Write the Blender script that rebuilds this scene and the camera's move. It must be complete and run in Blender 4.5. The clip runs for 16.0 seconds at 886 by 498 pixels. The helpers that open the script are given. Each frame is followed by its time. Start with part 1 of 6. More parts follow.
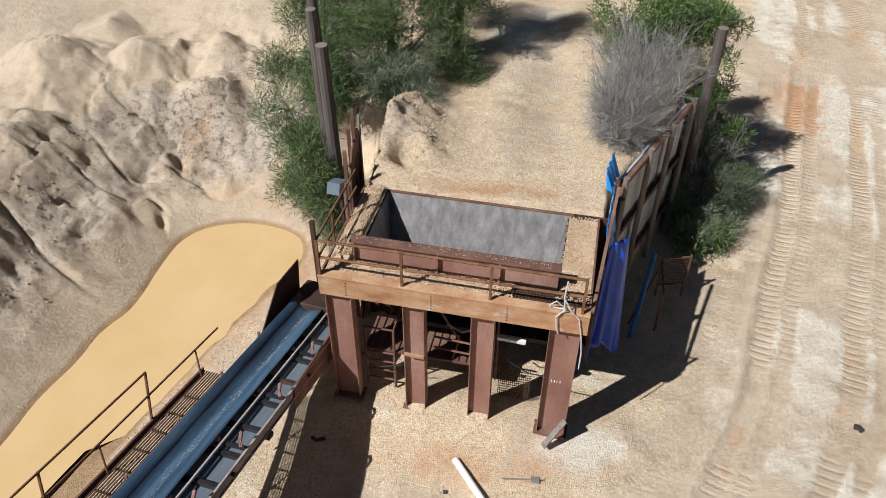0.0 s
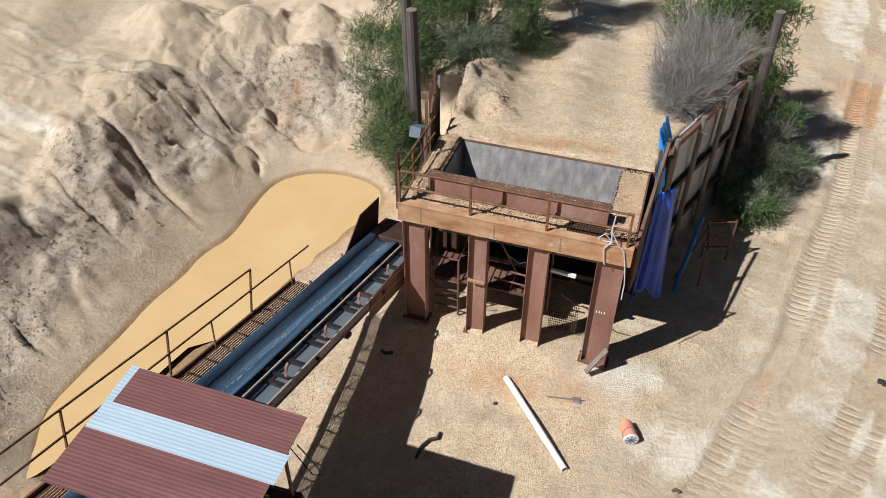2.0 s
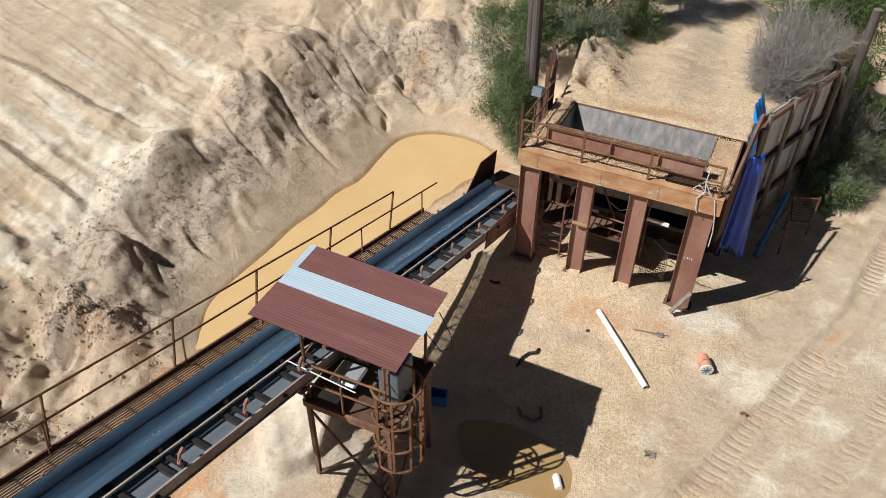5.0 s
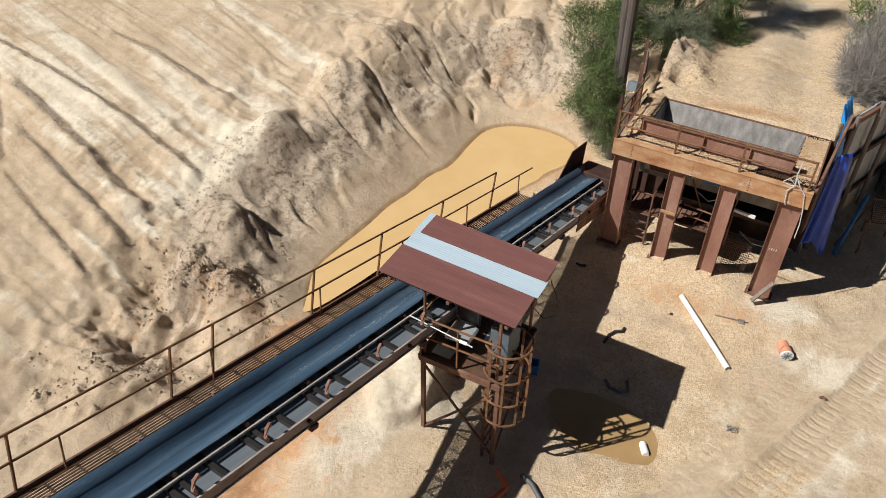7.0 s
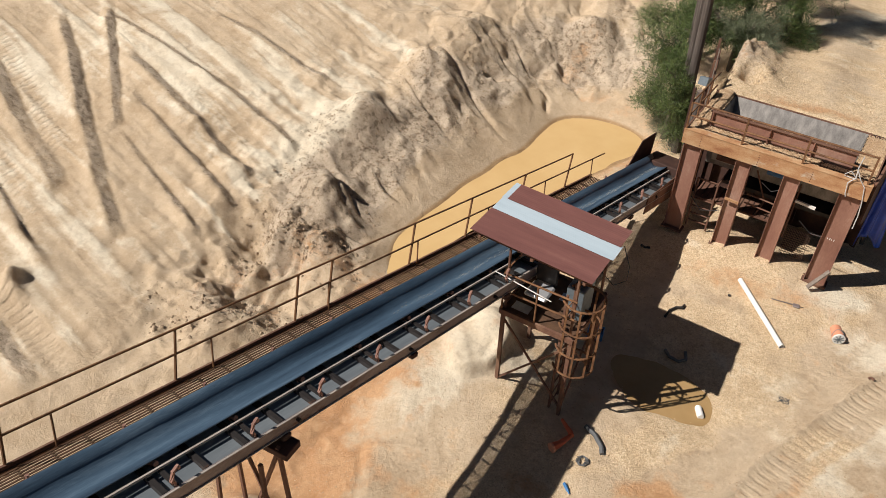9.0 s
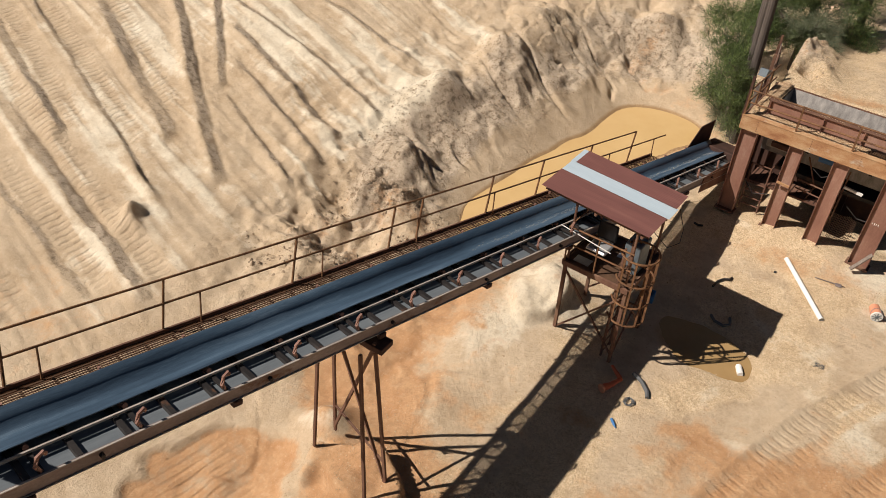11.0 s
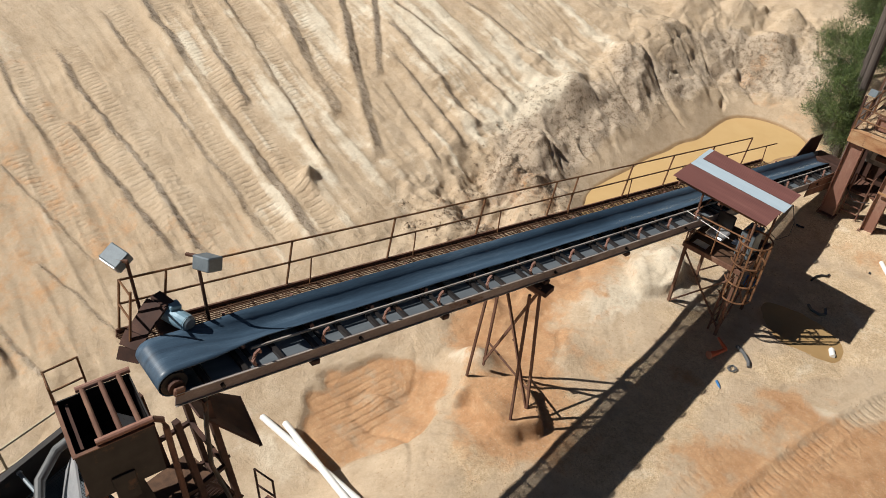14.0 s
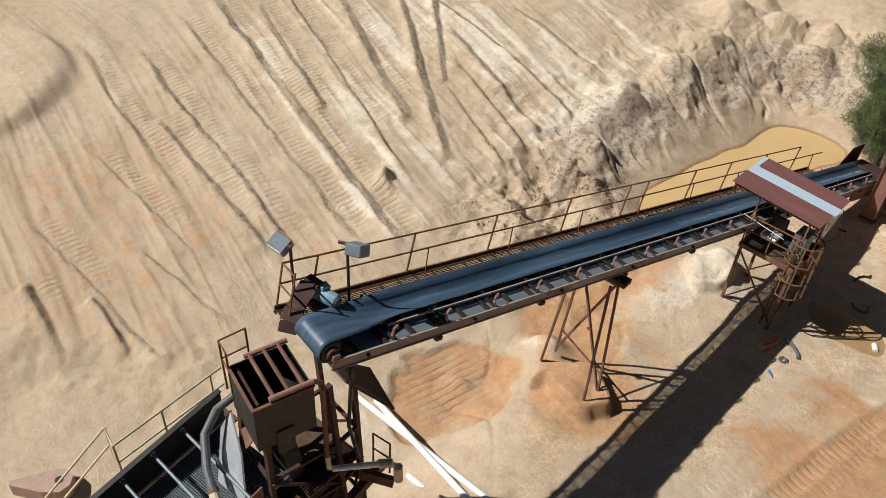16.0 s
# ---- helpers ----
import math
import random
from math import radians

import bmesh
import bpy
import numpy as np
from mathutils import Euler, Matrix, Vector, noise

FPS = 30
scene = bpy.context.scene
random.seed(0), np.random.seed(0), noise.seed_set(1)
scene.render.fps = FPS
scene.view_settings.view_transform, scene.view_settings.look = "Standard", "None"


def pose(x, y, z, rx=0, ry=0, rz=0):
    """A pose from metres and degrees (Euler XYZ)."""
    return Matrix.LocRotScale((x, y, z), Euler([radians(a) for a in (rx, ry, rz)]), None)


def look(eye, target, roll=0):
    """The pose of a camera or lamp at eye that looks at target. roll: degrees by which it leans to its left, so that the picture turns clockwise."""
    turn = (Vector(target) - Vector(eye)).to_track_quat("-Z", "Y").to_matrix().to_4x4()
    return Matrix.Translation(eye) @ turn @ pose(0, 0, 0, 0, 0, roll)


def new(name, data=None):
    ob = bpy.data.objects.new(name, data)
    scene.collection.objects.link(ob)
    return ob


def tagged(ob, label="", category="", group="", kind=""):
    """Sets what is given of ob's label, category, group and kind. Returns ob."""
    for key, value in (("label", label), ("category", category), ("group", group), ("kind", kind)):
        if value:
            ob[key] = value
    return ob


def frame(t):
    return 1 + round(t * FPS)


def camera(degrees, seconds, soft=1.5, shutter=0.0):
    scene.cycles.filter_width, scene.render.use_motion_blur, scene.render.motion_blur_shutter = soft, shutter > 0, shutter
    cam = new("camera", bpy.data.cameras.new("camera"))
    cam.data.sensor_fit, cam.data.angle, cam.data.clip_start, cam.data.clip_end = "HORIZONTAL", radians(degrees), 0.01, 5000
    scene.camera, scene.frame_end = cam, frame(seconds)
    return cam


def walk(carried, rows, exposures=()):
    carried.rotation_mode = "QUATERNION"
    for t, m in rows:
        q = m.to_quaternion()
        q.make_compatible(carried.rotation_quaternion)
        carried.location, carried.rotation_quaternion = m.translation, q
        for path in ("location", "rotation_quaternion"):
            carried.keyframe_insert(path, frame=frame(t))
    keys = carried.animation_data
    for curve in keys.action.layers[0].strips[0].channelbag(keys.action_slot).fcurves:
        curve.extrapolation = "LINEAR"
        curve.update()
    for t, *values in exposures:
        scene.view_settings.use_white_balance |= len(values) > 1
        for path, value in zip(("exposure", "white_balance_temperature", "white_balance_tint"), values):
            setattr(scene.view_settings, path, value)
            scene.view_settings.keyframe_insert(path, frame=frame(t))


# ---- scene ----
cam = camera(60.0, 16.0, soft=0.75)
PATH = [
    (0, (0.101, 1.313, 10.521), (-0.072, 2.836, 9.237), 0.4),
    (0.5, (0.14, 0.856, 10.533), (-0.063, 2.381, 9.255), 0.4),
    (1, (0.172, 0.358, 10.562), (-0.075, 1.879, 9.286), 0.5),
    (1.5, (0.262, -0.185, 10.635), (-0.026, 1.327, 9.358), 0.5),
    (2, (0.367, -0.715, 10.705), (0.034, 0.786, 9.426), 0.3),
    (2.5, (0.433, -1.235, 10.773), (0.063, 0.258, 9.496), 0.5),
    (3, (0.559, -1.702, 10.849), (0.153, -0.217, 9.571), 0.6),
    (3.5, (0.605, -2.17, 10.891), (0.172, -0.69, 9.617), 0.7),
    (4, (0.579, -2.606, 10.964), (0.117, -1.135, 9.69), 0.7),
    (6.5, (-0.319, -4.634, 11.236), (-0.906, -3.2, 9.971), 1.1),
    (7, (-0.415, -4.988, 11.302), (-1.028, -3.564, 10.038), 1.2),
    (7.5, (-0.464, -5.351, 11.39), (-1.105, -3.94, 10.126), 1.2),
    (8, (-0.505, -5.779, 11.475), (-1.172, -4.379, 10.211), 1.3),
    (8.5, (-0.468, -6.26, 11.553), (-1.161, -4.871, 10.292), 1.5),
    (9, (-0.411, -6.761, 11.627), (-1.128, -5.383, 10.367), 1.8),
    (11.5, (0.337, -9.324, 12.072), (-0.516, -8.025, 10.813), 2.8),
    (12, (0.473, -9.894, 12.293), (-0.409, -8.615, 11.034), 2.9),
    (12.5, (0.484, -10.5, 12.508), (-0.419, -9.238, 11.247), 3.1),
    (13, (0.464, -11.078, 12.701), (-0.46, -9.832, 11.439), 3.2),
    (13.5, (0.386, -11.616, 12.895), (-0.556, -10.384, 11.632), 3.4),
    (14, (0.242, -12.146, 13.102), (-0.713, -10.928, 11.836), 3.6),
    (14.5, (0.093, -12.623, 13.314), (-0.88, -11.419, 12.048), 3.6),
    (15, (-0.016, -13.133, 13.536), (-0.998, -11.938, 12.268), 3.7),
    (15.5, (-0.094, -13.689, 13.771), (-1.075, -12.493, 12.503), 3.8),
    (16, (-0.128, -14.321, 13.977), (-1.107, -13.123, 12.711), 3.9),
]
walk(cam, [(t, look(eye, target, roll)) for t, eye, target, roll in PATH],
     [(0.0, 0.28, 5700, 10), (4.0, 0.26, 5950, 10), (7.0, 0.22, 6250, 10), (9.0, 0.18, 6600, 12), (12.0, 0.1, 6950, 14), (12.8, 0.1, 6800, 13), (14.0, 0.09, 6400, 10), (16.0, 0.04, 6200, 10)])

# ---- world, sun, exposure ----
SUN = Vector((-2.45, -2.2, 3.62)).normalized()
elev = math.asin(SUN.z)
world = bpy.data.worlds.new("sky")
scene.world = world
world.use_nodes = True
wn, wl = world.node_tree.nodes, world.node_tree.links
sky = wn.new("ShaderNodeTexSky")
sky.sky_type = "NISHITA"
sky.sun_disc = False
sky.sun_elevation = elev
sky.sun_rotation = math.atan2(SUN.x, SUN.y)
sky.dust_density = 1.0
wl.new(sky.outputs[0], wn["Background"].inputs[0])
wn["Background"].inputs[1].default_value = 0.018
sun_data = bpy.data.lights.new("sun", "SUN")
sun_data.energy, sun_data.angle, sun_data.color = 5.0, radians(0.53), (1.0, 0.95, 0.87)
sun = new("sun", sun_data)
sun.matrix_world = look(SUN * 60, (0, 0, 0))
scene.view_settings.exposure = 0.0


# ---- materials ----
def nodes_of(name):
    m = bpy.data.materials.new(name)
    m.use_nodes = True
    n = m.node_tree.nodes
    return m, n, m.node_tree.links, n["Principled BSDF"]


def ramp(n, l, fac, stops):
    r = n.new("ShaderNodeValToRGB")
    e = r.color_ramp.elements
    while len(e) < len(stops):
        e.new(0.5)
    for el, (p, c) in zip(e, stops):
        el.position, el.color = p, (*c, 1)
    l.new(fac, r.inputs[0])
    return r.outputs[0]


def noise_of(n, l, co, scale, detail=6.0, rough=0.6):
    t = n.new("ShaderNodeTexNoise")
    t.inputs["Scale"].default_value, t.inputs["Detail"].default_value, t.inputs["Roughness"].default_value = scale, detail, rough
    l.new(co, t.inputs["Vector"])
    return t.outputs[0]


def math_of(n, l, op, a, b, clamp=False):
    t = n.new("ShaderNodeMath")
    t.operation, t.use_clamp = op, clamp
    for k, v in enumerate((a, b)):
        if isinstance(v, (int, float)):
            t.inputs[k].default_value = v
        else:
            l.new(v, t.inputs[k])
    return t.outputs[0]


def mix_of(n, l, fac, a, b):
    t = n.new("ShaderNodeMix")
    t.data_type = "RGBA"
    for k, v in ((0, fac), (6, a), (7, b)):
        if isinstance(v, (int, float)):
            t.inputs[k].default_value = v
        elif isinstance(v, tuple):
            t.inputs[k].default_value = (*v, 1)
        else:
            l.new(v, t.inputs[k])
    return t.outputs[2]


def bump_of(n, l, height, strength, dist, chain=None):
    b = n.new("ShaderNodeBump")
    b.inputs["Strength"].default_value, b.inputs["Distance"].default_value = strength, dist
    l.new(height, b.inputs["Height"])
    if chain is not None:
        l.new(chain, b.inputs["Normal"])
    return b.outputs[0]


def surface(name, stops, scale=3.0, rough=0.7, metal=0.0, bump=0.3, dist=0.01, fine=40.0, stretch=(1, 1, 1), vary=0.15, spots=None):
    """Two-scale procedural surface: broad blotches, fine grain, roughness variation and relief."""
    m, n, l, p = nodes_of(name)
    tc = n.new("ShaderNodeTexCoord")
    mp = n.new("ShaderNodeMapping")
    mp.inputs["Scale"].default_value = stretch
    l.new(tc.outputs["Object"], mp.inputs[0])
    co = mp.outputs[0]
    a = noise_of(n, l, co, scale)
    b = noise_of(n, l, co, fine, 4.0, 0.7)
    f = math_of(n, l, "ADD", math_of(n, l, "MULTIPLY", a, 0.7), math_of(n, l, "MULTIPLY", b, 0.3))
    c = ramp(n, l, f, stops)
    if spots:
        s = noise_of(n, l, co, spots[1], 5.0, 0.65)
        k = ramp(n, l, s, [(spots[2], (0, 0, 0)), (spots[2] + 0.1, (1, 1, 1))])
        c = mix_of(n, l, k, c, spots[0])
    oi = n.new("ShaderNodeObjectInfo")
    h = n.new("ShaderNodeHueSaturation")
    l.new(c, h.inputs["Color"])
    l.new(math_of(n, l, "ADD", math_of(n, l, "MULTIPLY", oi.outputs["Random"], vary), 1 - vary / 2), h.inputs["Value"])
    l.new(h.outputs[0], p.inputs["Base Color"])
    l.new(math_of(n, l, "ADD", math_of(n, l, "MULTIPLY", b, 0.3), rough - 0.15, True), p.inputs["Roughness"])
    p.inputs["Metallic"].default_value = metal
    if bump:
        l.new(bump_of(n, l, f, bump, dist), p.inputs["Normal"])
    return m


RUST = surface("rust_steel", [(0.3, (0.08, 0.036, 0.026)), (0.5, (0.16, 0.08, 0.053)), (0.72, (0.27, 0.165, 0.105))], 2.2, 0.8, 0.15, 0.4, 0.006, 30, (1, 1, 0.45))
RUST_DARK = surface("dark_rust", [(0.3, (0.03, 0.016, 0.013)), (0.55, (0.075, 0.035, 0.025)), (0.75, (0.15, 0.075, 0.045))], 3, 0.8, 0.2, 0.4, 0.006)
LEG = surface("red_oxide_steel", [(0.3, (0.2, 0.09, 0.066)), (0.52, (0.32, 0.17, 0.125)), (0.75, (0.48, 0.34, 0.27))], 1.6, 0.65, 0.2, 0.25, 0.004, 30, (1, 1, 0.35))
BEAM = surface("weathered_beam", [(0.33, (0.26, 0.1, 0.045)), (0.5, (0.43, 0.24, 0.12)), (0.68, (0.56, 0.42, 0.26))], 1.7, 0.75, 0.1, 0.3, 0.004, 25, (1, 1, 2.2), spots=((0.52, 0.47, 0.38), 1.3, 0.58))
RAIL = surface("rusty_rail", [(0.35, (0.1, 0.045, 0.022)), (0.6, (0.24, 0.12, 0.055))], 6, 0.75, 0.2, 0.3, 0.003)
WORN = surface("worn_hopper_plate", [(0.34, (0.15, 0.14, 0.132)), (0.5, (0.25, 0.233, 0.22)), (0.68, (0.37, 0.345, 0.32))], 2.4, 0.45, 0.3, 0.06, 0.002, 14, (3.0, 3.0, 0.12), spots=((0.2, 0.115, 0.06), 1.2, 0.66))
BELT = surface("conveyor_belt_rubber", [(0.36, (0.024, 0.042, 0.068)), (0.52, (0.055, 0.095, 0.145)), (0.68, (0.13, 0.195, 0.265))], 1.2, 0.42, 0.0, 0.15, 0.003, 30, (0.25, 4, 1))
# return belt: paler than BELT, the sky's sheen is put into its colour
BELTR = surface("sky_sheen_return_belt", [(0.3, (0.1, 0.12, 0.138)), (0.7, (0.175, 0.2, 0.22))], 3, 0.5, 0.0, 0.1, 0.003, 30, (0.3, 3, 1))
DUST = surface("belt_dust", [(0.3, (0.2, 0.23, 0.25)), (0.7, (0.42, 0.42, 0.4))], 9, 0.8, 0.0, 0.3, 0.004)
STRINGER = surface("painted_stringer", [(0.3, (0.25, 0.21, 0.19)), (0.5, (0.42, 0.38, 0.34)), (0.75, (0.58, 0.54, 0.5))], 3, 0.6, 0.1, 0.2, 0.003, 40, (0.5, 1, 1), spots=((0.13, 0.055, 0.03), 4, 0.68))
STEELD = surface("purplish_steel", [(0.3, (0.13, 0.1, 0.1)), (0.55, (0.24, 0.2, 0.195)), (0.75, (0.38, 0.33, 0.31))], 2.5, 0.6, 0.15, 0.2, 0.003, 40, (0.5, 1, 1), spots=((0.13, 0.06, 0.035), 3, 0.6))
BLACK = surface("oily_black_steel", [(0.3, (0.012, 0.011, 0.012)), (0.7, (0.04, 0.034, 0.032))], 4, 0.6, 0.2, 0.25, 0.004, spots=((0.1, 0.05, 0.03), 3, 0.6))
MESH = surface("grating_steel", [(0.3, (0.05, 0.028, 0.018)), (0.7, (0.15, 0.08, 0.045))], 8, 0.75, 0.3, 0.2, 0.003)
IDLER = surface("idler_bracket", [(0.3, (0.16, 0.07, 0.05)), (0.6, (0.33, 0.19, 0.15)), (0.8, (0.4, 0.33, 0.27))], 9, 0.7, 0.1, 0.3, 0.003)
GREYP = surface("grey_paint", [(0.3, (0.1, 0.13, 0.155)), (0.7, (0.18, 0.22, 0.25))], 6, 0.5, 0.1, 0.1, 0.002, spots=((0.45, 0.48, 0.5), 7, 0.68))
BLUEM = surface("blue_motor_paint", [(0.3, (0.13, 0.24, 0.33)), (0.7, (0.25, 0.39, 0.48))], 8, 0.45, 0.1, 0.15, 0.002)
PVC = surface("white_pvc", [(0.3, (0.74, 0.73, 0.7)), (0.7, (0.84, 0.84, 0.82))], 3, 0.4, 0, 0.05, 0.002, vary=0.06, spots=((0.6, 0.52, 0.42), 5, 0.66))
PVCY = surface("yellowed_pvc", [(0.3, (0.5, 0.42, 0.28)), (0.7, (0.68, 0.6, 0.45))], 5, 0.45, 0, 0.05, 0.002)
HOSE = surface("grey_hose", [(0.3, (0.07, 0.075, 0.08)), (0.7, (0.13, 0.135, 0.14))], 8, 0.55, 0, 0.2, 0.003)
STEEL = surface("polished_chute", [(0.3, (0.45, 0.47, 0.5)), (0.7, (0.72, 0.73, 0.75))], 4, 0.38, 0.6, 0.1, 0.002, spots=((0.3, 0.2, 0.12), 3, 0.64))
WOOD = surface("old_timber", [(0.3, (0.11, 0.085, 0.068)), (0.55, (0.2, 0.165, 0.14)), (0.75, (0.31, 0.27, 0.24))], 4, 0.85, 0, 0.5, 0.01, 50, (6, 6, 0.5))
POLEW = surface("dark_pole_timber", [(0.3, (0.05, 0.04, 0.034)), (0.55, (0.1, 0.082, 0.072)), (0.75, (0.19, 0.165, 0.15))], 4, 0.85, 0, 0.5, 0.01, 50, (6, 6, 0.4))
BARK = surface("bark", [(0.3, (0.06, 0.045, 0.035)), (0.7, (0.15, 0.12, 0.095))], 8, 0.9, 0, 0.6, 0.01, 50, (3, 3, 0.6))
TWIG = surface("dry_twig", [(0.3, (0.16, 0.145, 0.13)), (0.7, (0.34, 0.315, 0.285))], 5, 0.85, 0, 0.0)
TARP = surface("blue_tarpaulin", [(0.3, (0.004, 0.03, 0.28)), (0.7, (0.01, 0.075, 0.52))], 3, 0.42, 0, 0.35, 0.02, 12)
TARPL = surface("bright_blue_tarpaulin", [(0.3, (0.01, 0.2, 0.62)), (0.7, (0.02, 0.3, 0.75))], 3, 0.42, 0, 0.3, 0.02, 12)
PANEL = surface("galvanised_panel", [(0.3, (0.3, 0.31, 0.325)), (0.55, (0.44, 0.45, 0.46)), (0.8, (0.58, 0.57, 0.55))], 1.6, 0.6, 0.2, 0.2, 0.006, 20, spots=((0.27, 0.12, 0.06), 1.8, 0.6))
RED_ROOF = surface("red_brown_roof_sheet", [(0.3, (0.15, 0.062, 0.055)), (0.6, (0.215, 0.092, 0.08)), (0.8, (0.28, 0.14, 0.115))], 2.0, 0.55, 0.1, 0.1, 0.003, 30, (0.5, 3, 1), vary=0.1)
PALE_ROOF = surface("pale_roof_sheet", [(0.3, (0.44, 0.55, 0.63)), (0.7, (0.56, 0.67, 0.75))], 2.0, 0.45, 0.1, 0.08, 0.002, 30, (0.5, 3, 1))
ORANGEP = surface("orange_bucket_plastic", [(0.3, (0.56, 0.22, 0.13)), (0.7, (0.66, 0.32, 0.2))], 6, 0.5, 0, 0.1, 0.002)
REDP = surface("red_plastic", [(0.3, (0.5, 0.085, 0.03)), (0.7, (0.62, 0.15, 0.06))], 6, 0.5, 0, 0.1, 0.002)
BLUEP = surface("blue_plastic", [(0.3, (0.03, 0.13, 0.33)), (0.7, (0.06, 0.22, 0.48))], 5, 0.45, 0, 0.1, 0.002)
PINKST = surface("precast_concrete", [(0.3, (0.33, 0.22, 0.17)), (0.7, (0.47, 0.33, 0.26))], 5, 0.85, 0, 0.4, 0.006)
ROPE = surface("rope", [(0.3, (0.4, 0.4, 0.4)), (0.7, (0.6, 0.6, 0.6))], 20, 0.8, 0, 0.3, 0.003)
PAINTW = surface("white_paint_mark", [(0.3, (0.7, 0.7, 0.68)), (0.7, (0.82, 0.82, 0.8))], 20, 0.7, 0, 0.0)
PEBBLE = surface("gravel_stone", [(0.3, (0.29, 0.19, 0.11)), (0.5, (0.43, 0.3, 0.185)), (0.7, (0.62, 0.5, 0.36))], 11, 0.85, 0, 0.0)
CLOD = surface("soil_clod", [(0.3, (0.22, 0.155, 0.1)), (0.5, (0.35, 0.26, 0.175)), (0.7, (0.48, 0.38, 0.27))], 7, 0.92, 0, 0.3, 0.02)
GRIT = surface("gravel_bed", [(0.32, (0.3, 0.195, 0.105)), (0.5, (0.47, 0.325, 0.19)), (0.7, (0.62, 0.48, 0.32))], 2.5, 0.9, 0, 0.8, 0.03, 38)


def foliage(name, dark, mid, light):
    m, n, l, p = nodes_of(name)
    g = n.new("ShaderNodeNewGeometry")
    c = ramp(n, l, g.outputs["Random Per Island"], [(0.0, dark), (0.5, mid), (1.0, light)])
    l.new(c, p.inputs["Base Color"])
    p.inputs["Roughness"].default_value = 0.6
    return m


LEAF = foliage("pine_needles", (0.018, 0.036, 0.01), (0.065, 0.105, 0.026), (0.17, 0.22, 0.065))
SAGE = foliage("grey_green_leaves", (0.07, 0.09, 0.045), (0.15, 0.175, 0.1), (0.25, 0.27, 0.17))
BRIGHT = foliage("bright_shrub_leaves", (0.025, 0.055, 0.012), (0.075, 0.13, 0.024), (0.14, 0.2, 0.05))


def ground_material():
    m, n, l, p = nodes_of("sand_and_gravel")
    tc = n.new("ShaderNodeTexCoord")
    co = tc.outputs["Object"]

    def attr(name):
        a = n.new("ShaderNodeAttribute")
        a.attribute_name = name
        return a.outputs["Fac"]
    big = noise_of(n, l, co, 0.35, 5)
    mid = noise_of(n, l, co, 2.2, 8, 0.65)
    fine = noise_of(n, l, co, 14.0, 10, 0.8)
    vor = n.new("ShaderNodeTexVoronoi")
    vor.inputs["Scale"].default_value = 55.0
    l.new(co, vor.inputs["Vector"])
    peb = vor.outputs["Distance"]
    f = math_of(n, l, "ADD", math_of(n, l, "MULTIPLY", big, 0.45), math_of(n, l, "MULTIPLY", mid, 0.55))
    sand = ramp(n, l, f, [(0.3, (0.4, 0.285, 0.175)), (0.48, (0.535, 0.41, 0.28)), (0.7, (0.65, 0.525, 0.38))])
    # gravelly soil: brown with scattered pale stones
    soil = ramp(n, l, math_of(n, l, "ADD", math_of(n, l, "MULTIPLY", mid, 0.55), math_of(n, l, "MULTIPLY", vor.outputs["Color"], 0.45)),
                [(0.22, (0.43, 0.3, 0.175)), (0.5, (0.635, 0.475, 0.3)), (0.78, (0.8, 0.66, 0.465))])
    grey = ramp(n, l, f, [(0.3, (0.42, 0.325, 0.235)), (0.5, (0.56, 0.45, 0.335)), (0.72, (0.69, 0.58, 0.455))])
    orange = ramp(n, l, mid, [(0.3, (0.43, 0.22, 0.1)), (0.7, (0.57, 0.35, 0.19))])
    pale = ramp(n, l, mid, [(0.3, (0.61, 0.51, 0.375)), (0.7, (0.78, 0.7, 0.56))])
    wet = ramp(n, l, mid, [(0.3, (0.3, 0.175, 0.08)), (0.7, (0.43, 0.28, 0.14))])

    def ragged(a, amount=0.75):
        s = math_of(n, l, "ADD", a, math_of(n, l, "MULTIPLY", math_of(n, l, "SUBTRACT", mid, 0.5), amount))
        return ramp(n, l, s, [(0.35, (0, 0, 0)), (0.65, (1, 1, 1))])
    c = mix_of(n, l, ragged(attr("gravel")), sand, soil)
    c = mix_of(n, l, ragged(attr("grey")), c, grey)
    c = mix_of(n, l, ragged(attr("pale")), c, pale)
    c = mix_of(n, l, ragged(attr("orange"), 1.3), c, orange)
    c = mix_of(n, l, ragged(attr("wet"), 0.4), c, wet)
    # coarse clods and pale crumbs, thickest on the heaped soil
    crag = noise_of(n, l, co, 5.0, 12, 0.72)
    rough_share = math_of(n, l, "ADD", math_of(n, l, "MULTIPLY", attr("grey"), 0.75), 0.12, True)
    c = mix_of(n, l, math_of(n, l, "MULTIPLY", ramp(n, l, crag, [(0.4, (1, 1, 1)), (0.47, (0, 0, 0))]), rough_share), c, (0.2, 0.145, 0.095))
    c = mix_of(n, l, math_of(n, l, "MULTIPLY", ramp(n, l, crag, [(0.54, (0, 0, 0)), (0.62, (1, 1, 1))]), rough_share), c, (0.66, 0.56, 0.43))
    # fine speckle of grains
    grainy = math_of(n, l, "ADD", math_of(n, l, "MULTIPLY", math_of(n, l, "ADD", attr("gravel"), attr("grey"), True), 0.34), 0.12)
    c = mix_of(n, l, math_of(n, l, "MULTIPLY", ramp(n, l, fine, [(0.38, (1, 1, 1)), (0.5, (0, 0, 0))]), grainy), c, (0.2, 0.13, 0.075))
    c = mix_of(n, l, math_of(n, l, "MULTIPLY", ramp(n, l, fine, [(0.55, (0, 0, 0)), (0.68, (1, 1, 1))]), 0.3), c, (0.8, 0.7, 0.54))
    l.new(c, p.inputs["Base Color"])
    l.new(math_of(n, l, "SUBTRACT", 0.95, math_of(n, l, "MULTIPLY", attr("wet"), 0.35)), p.inputs["Roughness"])
